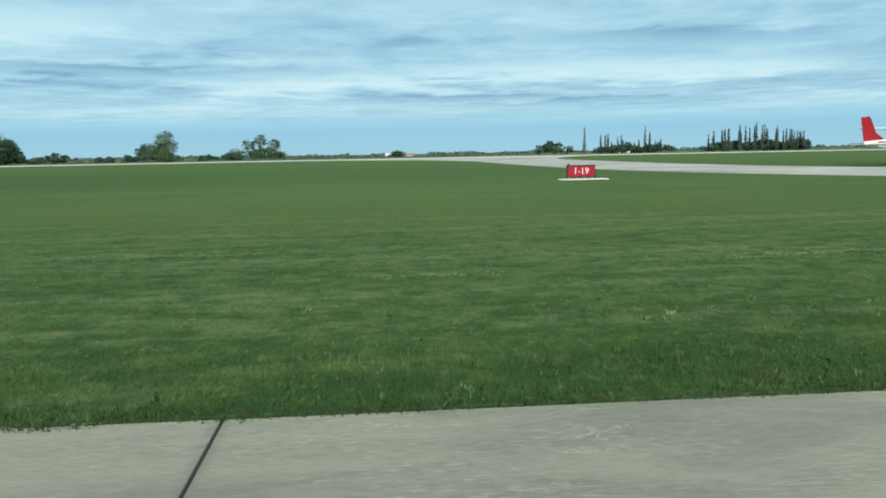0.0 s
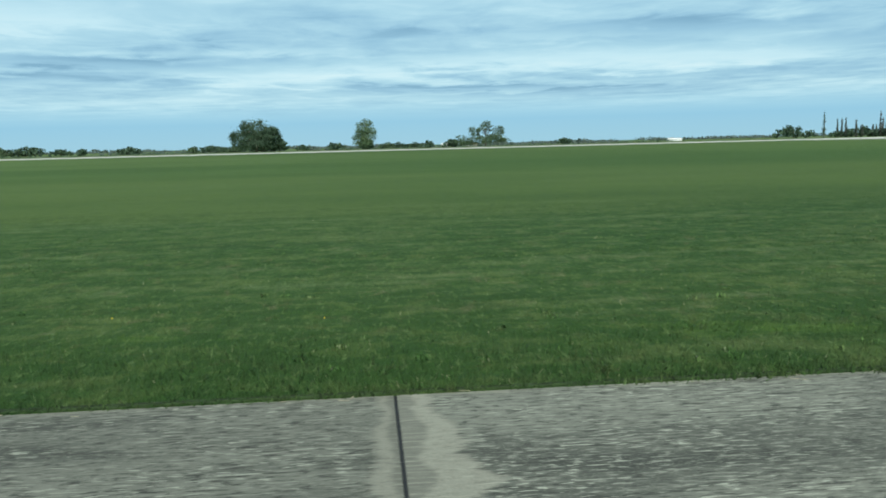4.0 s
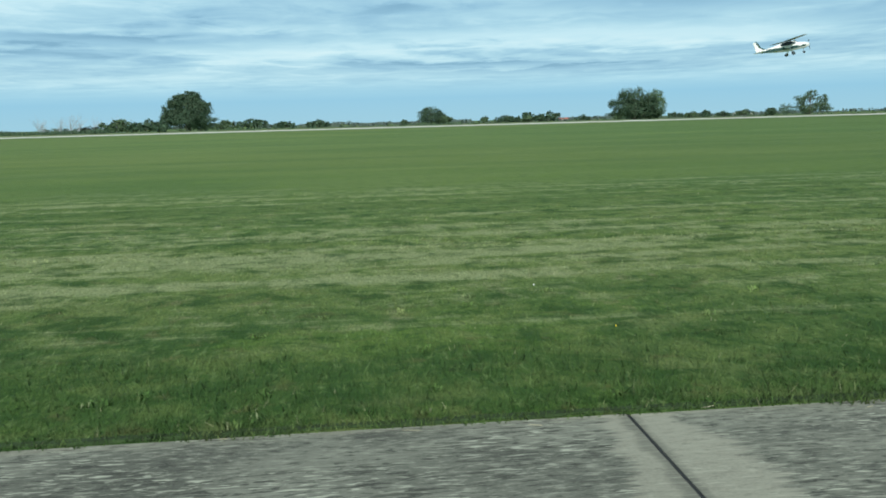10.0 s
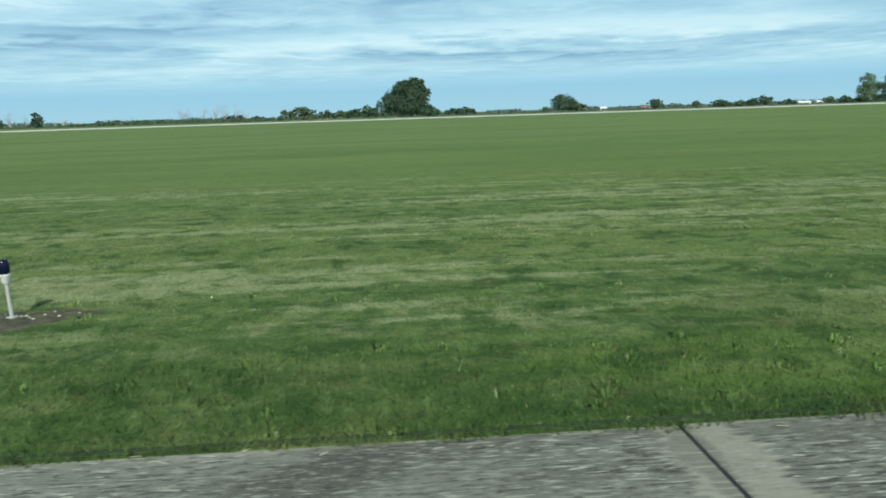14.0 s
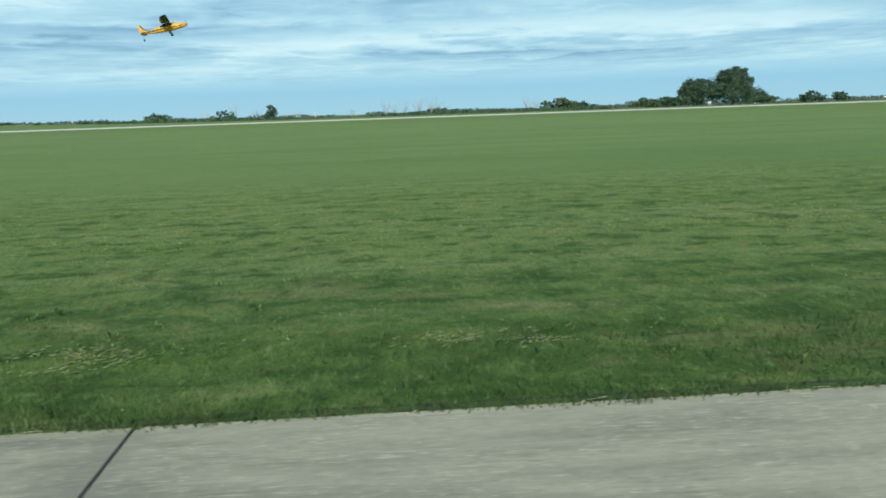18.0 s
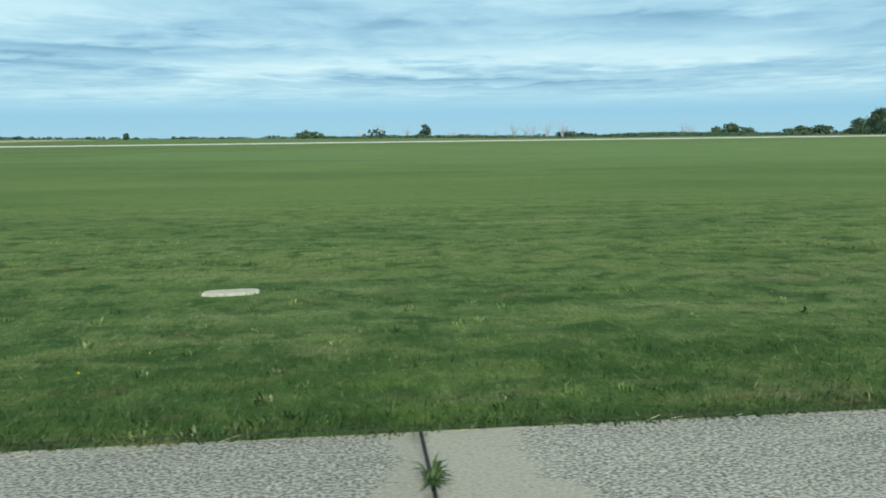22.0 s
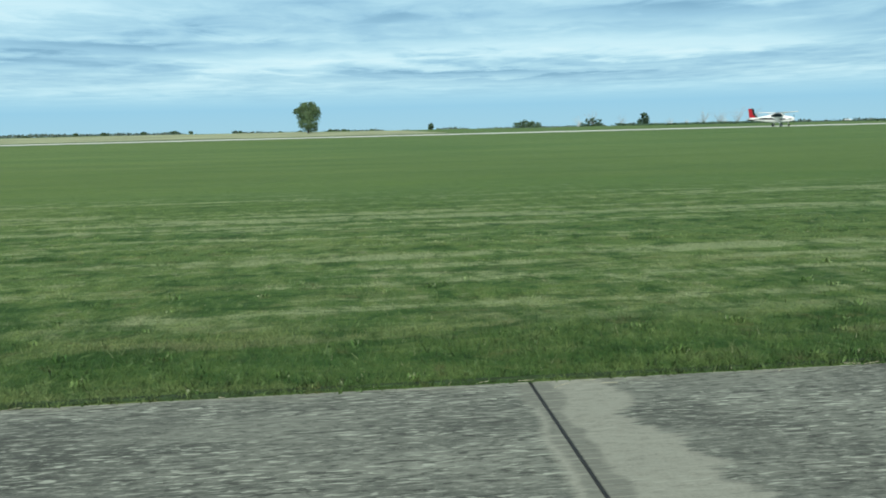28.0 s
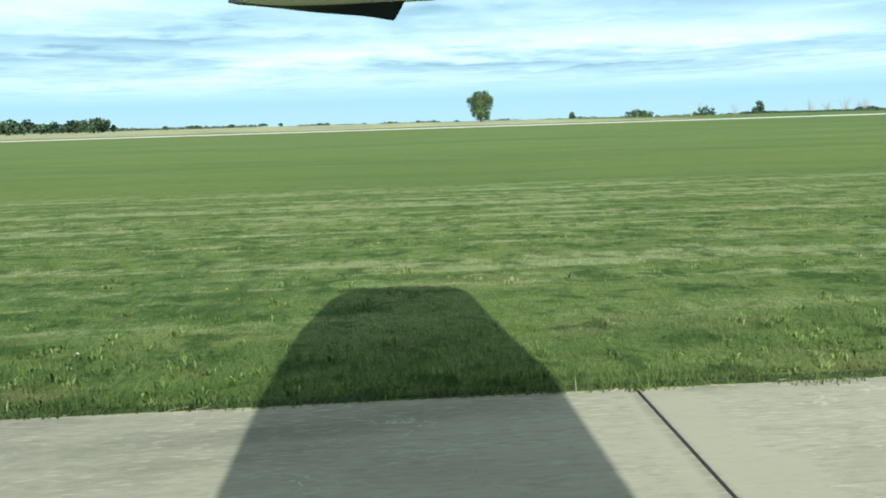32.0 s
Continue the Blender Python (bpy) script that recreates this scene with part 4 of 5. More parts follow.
tree(-517, 562, 10.0, UPRIGHT, LEAF_DARK, "thin upright dark tree by the hedge", 19, 650, 0.5, 0.22)
tree(-730.5, 334, 12.6, OVAL, LEAF_LIGHT, "lone bushy oval tree beside the runway", 20, 8500, 0.22, 0.32)
tree(-674.5, 424, 3.4, UPRIGHT, LEAF_DARK, "small dark tree beside the field", 21, 300, 0.4, 0.12)
tree(-111, 286, 5.2, LOW[:2], LEAF_DARK, "dark bush at the foot of a large tree", 22, 700, 0.5, 0.2, "bush", "bush")

BUSHES = ((-290, 500, 6.2), (-274, 502, 7.0), (-255, 500, 4.8), (-344, 480, 7.6), (-330, 486, 5.0), (-147, 370, 3.8), (-137, 372, 3.2), (-128, 370, 4.8), (-94, 360, 3.4),
          (-72, 345, 2.8), (-47, 325, 3.6), (-60, 340, 2.6), (-315, 560, 5.6), (-262, 560, 5.2), (-302, 566, 4.0), (-180, 600, 4.2), (68.4, 280, 4.6), (20, 420, 3.8), (-148, 640, 7.0), (-306, 388, 6.0), (-282, 310, 4.4), (-316, 392, 4.0), (-80, 658, 8.4))
BUSH_MESH = {}


def bush(x, y, h, seed, leaf, label, group):
    """Copies of a few bush shapes, each its own thing."""
    key = (seed % 4, leaf.name)
    if key not in BUSH_MESH:
        b = tree(x, y, 5.0, LOW, leaf, label, 40 + seed, 420, 0.55, 0.18, "bush", "bush", group)
        BUSH_MESH[key] = b
        b.matrix_basis = pose(x, y, land(x, y) - 0.1) @ Matrix.Diagonal((h / 5, h / 5, h / 5, 1))
        return b
    c = copy_thing(BUSH_MESH[key], pose(x, y, land(x, y) - 0.1, 0, 0, seed * 77 % 360))
    c.scale = (h / 5, h / 5, h / 5)
    return c


for i, (x, y, h) in enumerate(BUSHES):
    bush(x, y, h, i, LEAF_DARK if i % 3 else LEAF_MID, "dark green bush in the row beyond the runway", "bushes beyond the runway")
for i in range(9):
    bush(-158 + 15.6 * i + random.uniform(-3, 3), 378 + random.uniform(-6, 6), random.uniform(2.2, 3.6), i + 1, LEAF_DARK if i % 4 else LEAF_MID, "dark green bush in the row beyond the runway", "bushes beyond the runway")
for i in range(9):
    bush(-975 - 19 * i + random.uniform(-4, 4), 500 + random.uniform(-14, 14), random.uniform(8.0, 11.0), i, LEAF_MID if i % 2 else LEAF_DARK, "rounded green tree at the edge of the wood", "trees of the small wood")
for i in range(3):
    bush(-934 - 13 * i, 497 + 4 * i, 9.6 - i, i + 1, LEAF_DARK, "rounded green tree at the edge of the wood", "trees of the small wood")
for i in range(14):
    bush(-1040 + i * 27 + random.uniform(-9, 9), 860 + random.uniform(-60, 90), random.uniform(2.5, 4.2), i, LEAF_MID, "low bush along the far side of the field", "low bushes along the fields")


BLEACHED = plain("bleached_wood", (0.60, 0.62, 0.62), 0.9, 0, 0.2, 3.0)


def bare_tree(x, y, h, seed, label, mat=None, spread_=0.5):
    """A leafless tree: a trunk that forks three times."""
    rs = random.Random(seed)
    e = thing("bare_tree", (x, y, land(x, y) - 0.1), 0, label, "tree", "bare trees behind the hedge")
    bm = bmesh.new()
    for i in range(20):     # a fan of stems, each with finer and finer twigs
        a, b = rs.uniform(-0.75, 0.75) * spread_ * 2, rs.uniform(-0.5, 0.5)
        l = h * rs.uniform(0.55, 1.0) * math.cos(a) ** 0.6
        p = Vector((rs.uniform(-0.04, 0.04) * h, 0, 0))
        d = Vector((a * 0.5, b * 0.5, 1)).normalized()
        r = 0.0062 * h
        for k in range(4):
            q = p + d * l * 0.27
            tube(bm, p, q, r, r * 0.75, 4, False)
            for m in range(4):
                v = (d + Vector((rs.uniform(-1, 1), rs.uniform(-1, 1), rs.uniform(0, 0.6))) * 0.7).normalized()
                o = p.lerp(q, rs.random())
                tube(bm, o, o + v * h * rs.uniform(0.07, 0.17), r * 0.5, 0.02, 3, False)
            p, r = q, r * 0.75
            d = (d + Vector((a * 0.35 + rs.uniform(-0.18, 0.18), b * 0.3, 0))).normalized()
    part("trunk", bm, mat or BARE_WOOD, e)
    return e


for i, (x, y, h) in enumerate(((-418, 633, 15), (-428, 640, 12.0), (-409, 622, 13.5), (-396, 636, 9), (-442, 640, 13), (-403, 640, 12), (-435, 628, 9.5), (-498, 560, 5.5), (-507, 566, 4), (-528, 575, 9), (-545, 590, 13), (-466, 590, 6.5), (-355, 520, 10.5), (-349, 524, 9.0))):
    bare_tree(x, y, h, i, "leafless grey tree standing behind the hedge", None, 0.42)
for i, (x, y, h) in enumerate(((-500, 560, 6.0), (-488, 558, 5.5), (-560, 572, 8.5), (-462, 556, 5.0))):
    bare_tree(x, y, h, 30 + i, "dead tree bleached pale grey", BLEACHED, 0.45)
for i, (x, y, h) in enumerate(((-404, 628, 6.0), (-388, 640, 4.2), (-522, 570, 3.2))):
    tree(x, y, h, LOW[:3], LEAF_GREY, "brownish grey bush among the bare trees", 60 + i, 350, 0.6, 0.15, "bush", "bush", "brown bushes among the bare trees")


def poplar(x, y, h, seed, leaf):
    rs = np.random.RandomState(seed)
    e = thing("poplar", (x, y, land(x, y) - 0.1), 0, "tall narrow half-bare poplar in a row", "tree", "row of narrow poplars")
    lean = rs.uniform(-0.03, 0.03)
    bm = tube(bmesh.new(), (0, 0, -0.2), (lean * h, 0, h), 0.16, 0.02, 6)
    for k in range(22):
        z = rs.uniform(0.15, 0.94) * h
        a = rs.uniform(0, 6.28)
        l = 0.11 * h * (1.1 - z / h)
        tube(bm, (lean * z, 0, z), (lean * z + l * math.cos(a), l * math.sin(a), z + 2.0 * l), 0.06, 0.018, 4, False)
    part("trunk", bm, POPLAR_BARK, e)
    lobes = [(lean * h * f, 0, h * f, h * 0.055 * (1.25 - f) + 0.1, h * 0.11) for f in np.linspace(0.14, 0.95, 8)]
    link("crown", soft_mesh("crown", *leaf_cloud(rs, lobes, 230, 0.19)), leaf, e)


prs = random.Random(5)
for i in range(16):
    poplar(85 + i * 1.35 + prs.uniform(-0.5, 0.5), 280 + prs.uniform(-3, 3), (8.8 if i == 11 else prs.uniform(3.5, 7.0)), 100 + i, LEAF_GREY)
poplar(78.8, 279, 9.0, 99, LEAF_DARK)
for i in range(36):
    poplar(122.5 + i * 0.98 + prs.uniform(-0.5, 0.5), 279 + prs.uniform(-4, 4), prs.uniform(4.6, 7.2) + 3.4 * math.exp(-((i - 16) / 9) ** 2) * prs.uniform(0.5, 1.1), 130 + i, LEAF_GREY if i % 3 else LEAF_DARK)
for i in range(6):
    bush(86 + i * 4.0, 281, 2.7 + (i % 3) * 0.5, i + 2, LEAF_DARK, "dense low bush at the foot of the poplars", "bushes under the poplars")
for i in range(9):
    bush(125 + i * 4.0, 281, 3.3 + (i % 3) * 0.5, i, LEAF_DARK, "dense low bush at the foot of the poplars", "bushes under the poplars")


def scrub(name, x0, x1, y, ydev, h, count, size, leaf, label, category="hedge", seed=3):
    rs = np.random.RandomState(seed)
    x = rs.uniform(x0, x1, count)
    yy = y + rs.uniform(-ydev, ydev, count)
    lump = 0.55 + 0.45 * np.sin(x * 0.043 + seed) * np.sin(x * 0.017 + 2 * seed)
    gap = (np.sin(x * 0.011 * (1 + seed % 3) + seed * 1.7) + 0.6 * np.sin(x * 0.037 + seed)) > -0.75
    x, yy, lump = x[gap], yy[gap], lump[gap]
    n = len(x)
    zg = np.array([land(a, b) for a, b in zip(x, yy)])
    z = zg + rs.random(n) * h * lump
    c = np.stack([x, yy, z], 1)
    u = rs.normal(size=(n, 3))
    u /= np.linalg.norm(u, axis=1)[:, None]
    v = np.cross(u, rs.normal(size=(n, 3)))
    v /= np.linalg.norm(v, axis=1)[:, None]
    s = size * (0.5 + rs.random((n, 1)))
    q = np.stack([c - u * s, c - v * s, c + u * s, c + v * s * 0.8], 1)
    soft = 0.5 * rs.normal(size=(n, 3)) + np.array((0, -0.75, 0.65))
    return tagged(link(name, soft_mesh(name, face_out(q, soft), soft), leaf), label, category, kind="stuff")


scrub("hedge", -660, -330, 415, 5, 2.6, 9000, 0.40, LEAF_DARK, "low dark hedge running behind the runway", seed=3)
scrub("scrub", -330, 60, 372, 12, 1.2, 1700, 0.36, LEAF_DARK, "low dark scrub behind the runway", "scrub", 4)
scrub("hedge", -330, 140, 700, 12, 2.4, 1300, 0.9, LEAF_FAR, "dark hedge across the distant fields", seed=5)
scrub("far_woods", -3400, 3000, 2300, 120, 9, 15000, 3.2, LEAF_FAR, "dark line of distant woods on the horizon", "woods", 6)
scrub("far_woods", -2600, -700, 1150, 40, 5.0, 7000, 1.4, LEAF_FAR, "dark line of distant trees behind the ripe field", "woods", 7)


# ---------------------------------------------------------------- distant farm buildings
def shed(x, y, w, d, h, roof, label, rz=0):
    z = land(x, y)
    e = thing("farm_shed", (x, y, z - 0.3), rz, label, "building")
    part("wall", box(bmesh.new(), (0, 0, h * 0.32), (w, d, h * 0.64)), WHITE, e)
    bm = bmesh.new()
    a, b = w / 2 + 0.4, d / 2 + 0.5
    loft(bm, [[(sx * a, -b, h * 0.60), (sx * a, 0, h), (sx * a, b, h * 0.60), (sx * a, b, h * 0.66), (sx * a, 0, h * 1.05), (sx * a, -b, h * 0.66)] for sx in (-1, 1)])
    part("roof", bm, roof, e)
    for k in range(3):
        part("window", box(bmesh.new(), (-w * 0.3 + k * w * 0.3, -d / 2 - 0.02, h * 0.35), (1.6, 0.1, h * 0.22)), GLASSY, e)
    return e


shed(482, 1510, 24, 9, 5.5, WHITE, "long white farm shed far across the fields")
shed(34, 1236, 9, 7, 5.5, WHITE, "small white farm house in the distance")
shed(60, 1120, 12, 7, 4.5, ROOF_RED, "farm building with a red roof in the distance")
shed(400, 1300, 14, 8, 5, WHITE, "small white shed among distant trees")


# ---------------------------------------------------------------- light aircraft
def airfoil(chord, factor, n=9):
    up, dn = [], []
    for i in range(n):
        t = i / (n - 1)
        c = t ** 1.6
        yt = factor * chord * 5 * (0.2969 * math.sqrt(c) - 0.126 * c - 0.3516 * c * c + 0.2843 * c ** 3 - 0.1036 * c ** 4)
        up.append((c * chord, yt * 1.25))
        dn.append((c * chord, -yt * 0.55))
    return up[::-1] + dn[1:-1]


def aircraft(name, m, L, body, trim, fin, wing, label, tail_low, band=1.0, edge=0.22, tall=1.0, deep=0.0):
    """A small high-wing aeroplane: nose towards +x, wheels on z = 0."""
    e = new(name)
    e.matrix_basis = m
    tagged(e, label, "airplane")
    k = L / 8.2
    sec = ((3.95, 0.30, 0.95, 1.45), (3.4, 0.46, 0.80, 1.62), (2.4, 0.54, 0.72, 1.78), (1.55, 0.56, 0.68, 2.12), (0.6, 0.56, 0.68, 2.20), (-0.6, 0.46, 0.76, 1.92), (-2.2, 0.26, 0.98, 1.62), (-4.1, 0.07, 1.24, 1.48))
    rings = []
    for x, w, z0, z1 in sec:
        r = []
        for i in range(14):
            a = 2 * math.pi * i / 14
            c, s = math.cos(a), math.sin(a)
            p = (abs(c) ** 3 + abs(s) ** 3) ** (-1 / 3)
            r.append((x * k, w * p * c * k, ((z0 + z1) / 2 + (z1 - z0) / 2 * p * s) * k))
        rings.append(r)
    part("fuselage", loft(bmesh.new(), rings), body, e, smooth=True)
    for sy in (-1, 1):
        bm = bmesh.new()
        loft(bm, [[(x * k, sy * (w + 0.012) * k, (zc + dz) * k) for dz in (-hh * band, hh)] + [(x * k, sy * (w - 0.03) * k, (zc + dz) * k) for dz in (hh, -hh * band)]
                  for x, w, zc, hh in ((3.3, 0.47, 1.2, 0.06), (1.5, 0.565, 1.22, 0.09), (-0.6, 0.465, 1.32, 0.11), (-3.2, 0.20, 1.38, 0.10))])
        part("stripe", bm, trim, e)
        bm = bmesh.new()
        loft(bm, [[(x * k, sy * 0.575 * k, z0 * k), (x * k, sy * 0.575 * k, z1 * k), (x * k, sy * 0.50 * k, z1 * k), (x * k, sy * 0.50 * k, z0 * k)] for x, z0, z1 in ((1.75, 1.62, 1.75), (1.3, 1.55, 2.02), (0.2, 1.55, 2.06), (-0.5, 1.62, 1.85))])
        part("side_window", bm, GLASSY, e)
        foil = airfoil(1.5 * k, 0.12)
        rg = []
        for yy, ch, dz in ((0.3, 1.0, 0), (3.0, 1.0, 0.06), (5.1, 0.74, 0.13), (5.45, 0.5, 0.15)):
            rg.append([((1.35 * k - px * ch), sy * yy * k, (2.2 + dz) * k + pz * ch) for px, pz in foil])
        part("wing", loft(bmesh.new(), rg), wing, e, smooth=True)
        bm = bmesh.new()
        tube(bm, (0.75 * k, sy * 0.5 * k, 0.85 * k), (0.8 * k, sy * 2.5 * k, 2.2 * k), 0.045 * k, 0.045 * k, 8)
        part("strut", bm, body, e)
        rg = []
        for yy, ch in ((0.05, 1.0), (1.65, 0.7)):
            rg.append([(-3.2 * k - px * 0.62 * ch, sy * yy * k, 1.30 * k + pz * 0.9) for px, pz in foil])
        part("tailplane", loft(bmesh.new(), rg), fin if tail_low else body, e)
        bm = bmesh.new()
        tube(bm, (0.95 * k, sy * 0.4 * k, 0.75 * k), (0.95 * k, sy * 1.15 * k, 0.28 * k), 0.07 * k, 0.05 * k, 8)
        part("gear_leg", bm, body, e)
        bm = tube(bmesh.new(), (0.95 * k, sy * 1.10 * k, 0.25 * k), (0.95 * k, sy * 1.26 * k, 0.25 * k), 0.25 * k, 0.25 * k, 16)
        w = part("wheel", bm, RUBBER, e)
        part("hub", tube(bmesh.new(), (0.95 * k, sy * 1.09 * k, 0.25 * k), (0.95 * k, sy * 1.27 * k, 0.25 * k), 0.10 * k, 0.10 * k, 12), WHITE, w)
    bm = bmesh.new()
    loft(bm, [[(x0 * k, -0.05 * k, z * k), (x1 * k, -0.02 * k, z * k), (x1 * k, 0.02 * k, z * k), (x0 * k, 0.05 * k, z * k)] for x0, x1, z in ((-2.5, -4.1, 1.45), (-3.35 + deep * 0.5, -4.2, 1.45 + 0.5 * tall), (-3.75 + deep, -4.35, 1.45 + 1.3 * tall), (-3.9 + deep, -4.35, 1.45 + 1.4 * tall))])
    f = part("fin", bm, fin, e)
    bm = bmesh.new()
    loft(bm, [[(x0 * k, -0.06 * k, z * k), ((x0 - edge) * k, -0.06 * k, z * k), ((x0 - edge) * k, 0.06 * k, z * k), (x0 * k, 0.06 * k, z * k)] for x0, z in ((-2.45, 1.47), (-3.28 + deep * 0.5, 1.46 + 0.5 * tall), (-3.68 + deep, 1.46 + 1.3 * tall), (-3.84 + deep, 1.48 + 1.4 * tall))])
    part("fin_edge", bm, trim, f)
    bm = tube(bmesh.new(), (3.9 * k, 0, 1.2 * k), (4.15 * k, 0, 1.2 * k), 0.2 * k, 0.05 * k, 12)
    part("spinner", bm, trim, e)
    bm = box(bmesh.new(), (4.02 * k, 0, 1.2 * k), (0.03, 0.09, 1.5 * k), 0.01)
    part("propeller", bm, BLACK, e)
    nx = -3.8 if tail_low else 3.1
    bm = tube(bmesh.new(), (nx * k, 0, 0.9 * k), (nx * k, 0, 0.2 * k), 0.04 * k, 0.035 * k, 8)
    part("nose_leg" if not tail_low else "tail_leg", bm, STEEL, e)
    part("nose_wheel" if not tail_low else "tail_wheel", tube(bmesh.new(), (nx * k, -0.06 * k, 0.18 * k), (nx * k, 0.06 * k, 0.18 * k), 0.18 * k, 0.18 * k, 14), RUBBER, e)
    bm = box(bmesh.new(), (1.95 * k, 0, 1.88 * k), (0.5 * k, 0.86 * k, 0.04), 0.01)
    bm.verts.ensure_lookup_table()
    for v in bm.verts:
        v.co.z += -(v.co.x - 1.7 * k) * 0.75 + 0.22 * k
    part("windscreen", bm, GLASSY, e)
    return e


aircraft("airplane", pose(-150.1, 115, 9.0, -3, -9, -3), 7.9, WHITE, TRIM_GREEN, WHITE, WING_GREY, "white and dark high-wing airplane climbing away", False, 3.0, 0.3)
aircraft("airplane", pose(-632.4, 151, 0.06, 0, 0, 5), 9.4, WHITE, BLACK, TRIM_RED, WHITE, "white airplane with a red tail rolling on the runway", False, 1.7, 0.42, 1.1, 0.34)
aircraft("airplane", pose(-474.0, 122, 13.1, -6, -13, 8), 6.6, YELLOW, TRIM_GREEN, YELLOW, TRIM_GREEN, "yellow high-wing airplane banking in the air", True)
aircraft("airplane", pose(44.3, 51.2, 0.0, 0, 0, 12), 9.4, WHITE, TRIM_RED, TRIM_RED, WHITE, "white airplane with a tall red fin waiting near the taxiway", False, 1.0, 0.1, 1.05)


# ---------------------------------------------------------------- the wing overhead at the end of the taxi run
def own_wing():
    e = thing("airplane_wing", (-766.44, 0.05, 2.39), 0, "cream underside of a high wing with a dark drooped tip", "airplane wing")
    rings = []
    # span runs along -y from the tip; chord along x, leading edge at -x
    for y, le, te, dz, th in ((0.0, -0.70, 0.26, 0.0, 0.055), (-0.10, -0.84, 0.34, 0.005, 0.075), (-0.45, -0.96, 0.42, 0.01, 0.095), (-1.6, -1.12, 0.52, 0.0, 0.12), (-3.0, -1.18, 0.70, -0.03, 0.12), (-6.3, -1.18, 0.76, -0.06, 0.12)):
        foil = airfoil(te - le, th)
        rings.append([(le + px, y, dz + pz) for px, pz in foil])
    part("wing_panel", loft(bmesh.new(), rings), SKIN, e, smooth=True)
    # dark moulded tip, drooping below the panel
    rings = []
    for y, le, te, drop in ((-0.07, -0.92, 0.09, -0.004), (0.0, -0.88, 0.085, -0.045), (0.05, -0.70, 0.08, -0.092), (0.07, -0.36, 0.07, -0.105)):
        n = 10
        cut = te + drop * 0.55     # the rear edge is raked forward towards its lowest point
        up = [(le + (te - le) * i / n, y, 0.045 - 0.02 * (i / n)) for i in range(n + 1)]
        dn = [(le + (cut - le) * i / n, y, drop * (0.06 + 0.94 * (i / n) ** 0.64) + 0.004) for i in range(n, -1, -1)]
        rings.append(up + dn)
    part("wing_tip", loft(bmesh.new(), rings), TIP, e, "dark drooped wing tip")
    bm = bmesh.new()
    for yy in (-0.9, -0.98):
        box(bm, (0.18, yy, -0.058), (0.03, 0.05, 0.012))
    part("aileron_fitting", bm, BLACK, e)
    bm = box(bmesh.new(), (0.36, -1.9, -0.034), (0.008, 2.7, 0.008))
    part("aileron_gap", bm, BLACK, e)


own_wing()


# ---------------------------------------------------------------- grass blades, weeds
def blades(name, x0, x1, y0, y1, density, h0, h1, width, seed, soften=0.0):
    """Single upright blades, each an island of its own; taller ones stand in clumps."""
    rs = np.random.RandomState(seed)
    n = int((x1 - x0) * (y1 - y0) * density)
    x = rs.uniform(x0, x1, n)
    y = y0 + (y1 - y0) * rs.random(n) ** (1.0 + soften)
    clump = 0.5 + 0.25 * np.sin(x * 2.1 + 3 * np.sin(y * 1.7)) + 0.25 * np.sin(x * 0.63 + y * 2.9)
    if y0 < 0.01:
        frill = 0.5 + 0.5 * np.sin(x * 3.3 + 2 * np.sin(x * 1.3)) * np.sin(x * 0.9 + 1.0)
        frill = frill * (0.35 + 0.65 * (0.5 + 0.5 * np.sin(x * 0.31 + 2 * np.sin(x * 0.083))))
        y += -0.14 * frill * rs.random(n) ** 1.3 * (y < 0.25)
    h = (h0 + (h1 - h0) * rs.random(n) ** 2) * (0.65 + 0.7 * clump)
    a = rs.uniform(0, 2 * np.pi, n)
    lean = rs.normal(size=(n, 2)) * 0.45 * h[:, None]
    wx, wy = width * np.cos(a), width * np.sin(a)
    v = np.empty((n, 3, 3), dtype=np.float32)
    v[:, 0] = np.stack([x - wx, y - wy, np.full(n, -0.005)], 1)
    v[:, 1] = np.stack([x + wx, y + wy, np.full(n, -0.005)], 1)
    v[:, 2] = np.stack([x + lean[:, 0], y + lean[:, 1], h], 1)
    gn = np.cross(v[:, 1] - v[:, 0], v[:, 2] - v[:, 0])
    turn = gn[:, 1] > 0     # every blade shows its face to the sunny side
    v[turn] = v[turn][:, (1, 0, 2)]
    me = raw_mesh(name, v.reshape(-1, 3), 3)
    nn = rs.normal(size=(n, 3)) * (0.42 if y0 < 1 else 0.24) + np.array((0, -0.25, 1.0))
    nn /= np.linalg.norm(nn, axis=1)[:, None]
    me.normals_split_custom_set_from_vertices(np.repeat(nn, 3, axis=0))
    ob = link(name, me, BLADES)
    return tagged(ob, "uneven blades of mown green grass", "grass", kind="stuff")


for i in range(6):
    a, b = -800 + i * 140, -800 + (i + 1) * 140
    blades("grass_blades", a, b, -0.01, 1.6, 700, 0.025, 0.085, 0.0048, 10 + i, 0.4)
    blades("grass_blades", a, b, -0.03, 0.30, 900, 0.02, 0.070, 0.006, 50 + i, 0.3)
    blades("grass_blades", a, b, 1.6, 6.5, 250, 0.010, 0.042, 0.0085, 20 + i, 0.35)
    blades("grass_blades", a, b, 6.5, 16.0, 60, 0.012, 0.035, 0.020, 30 + i, 0.7)


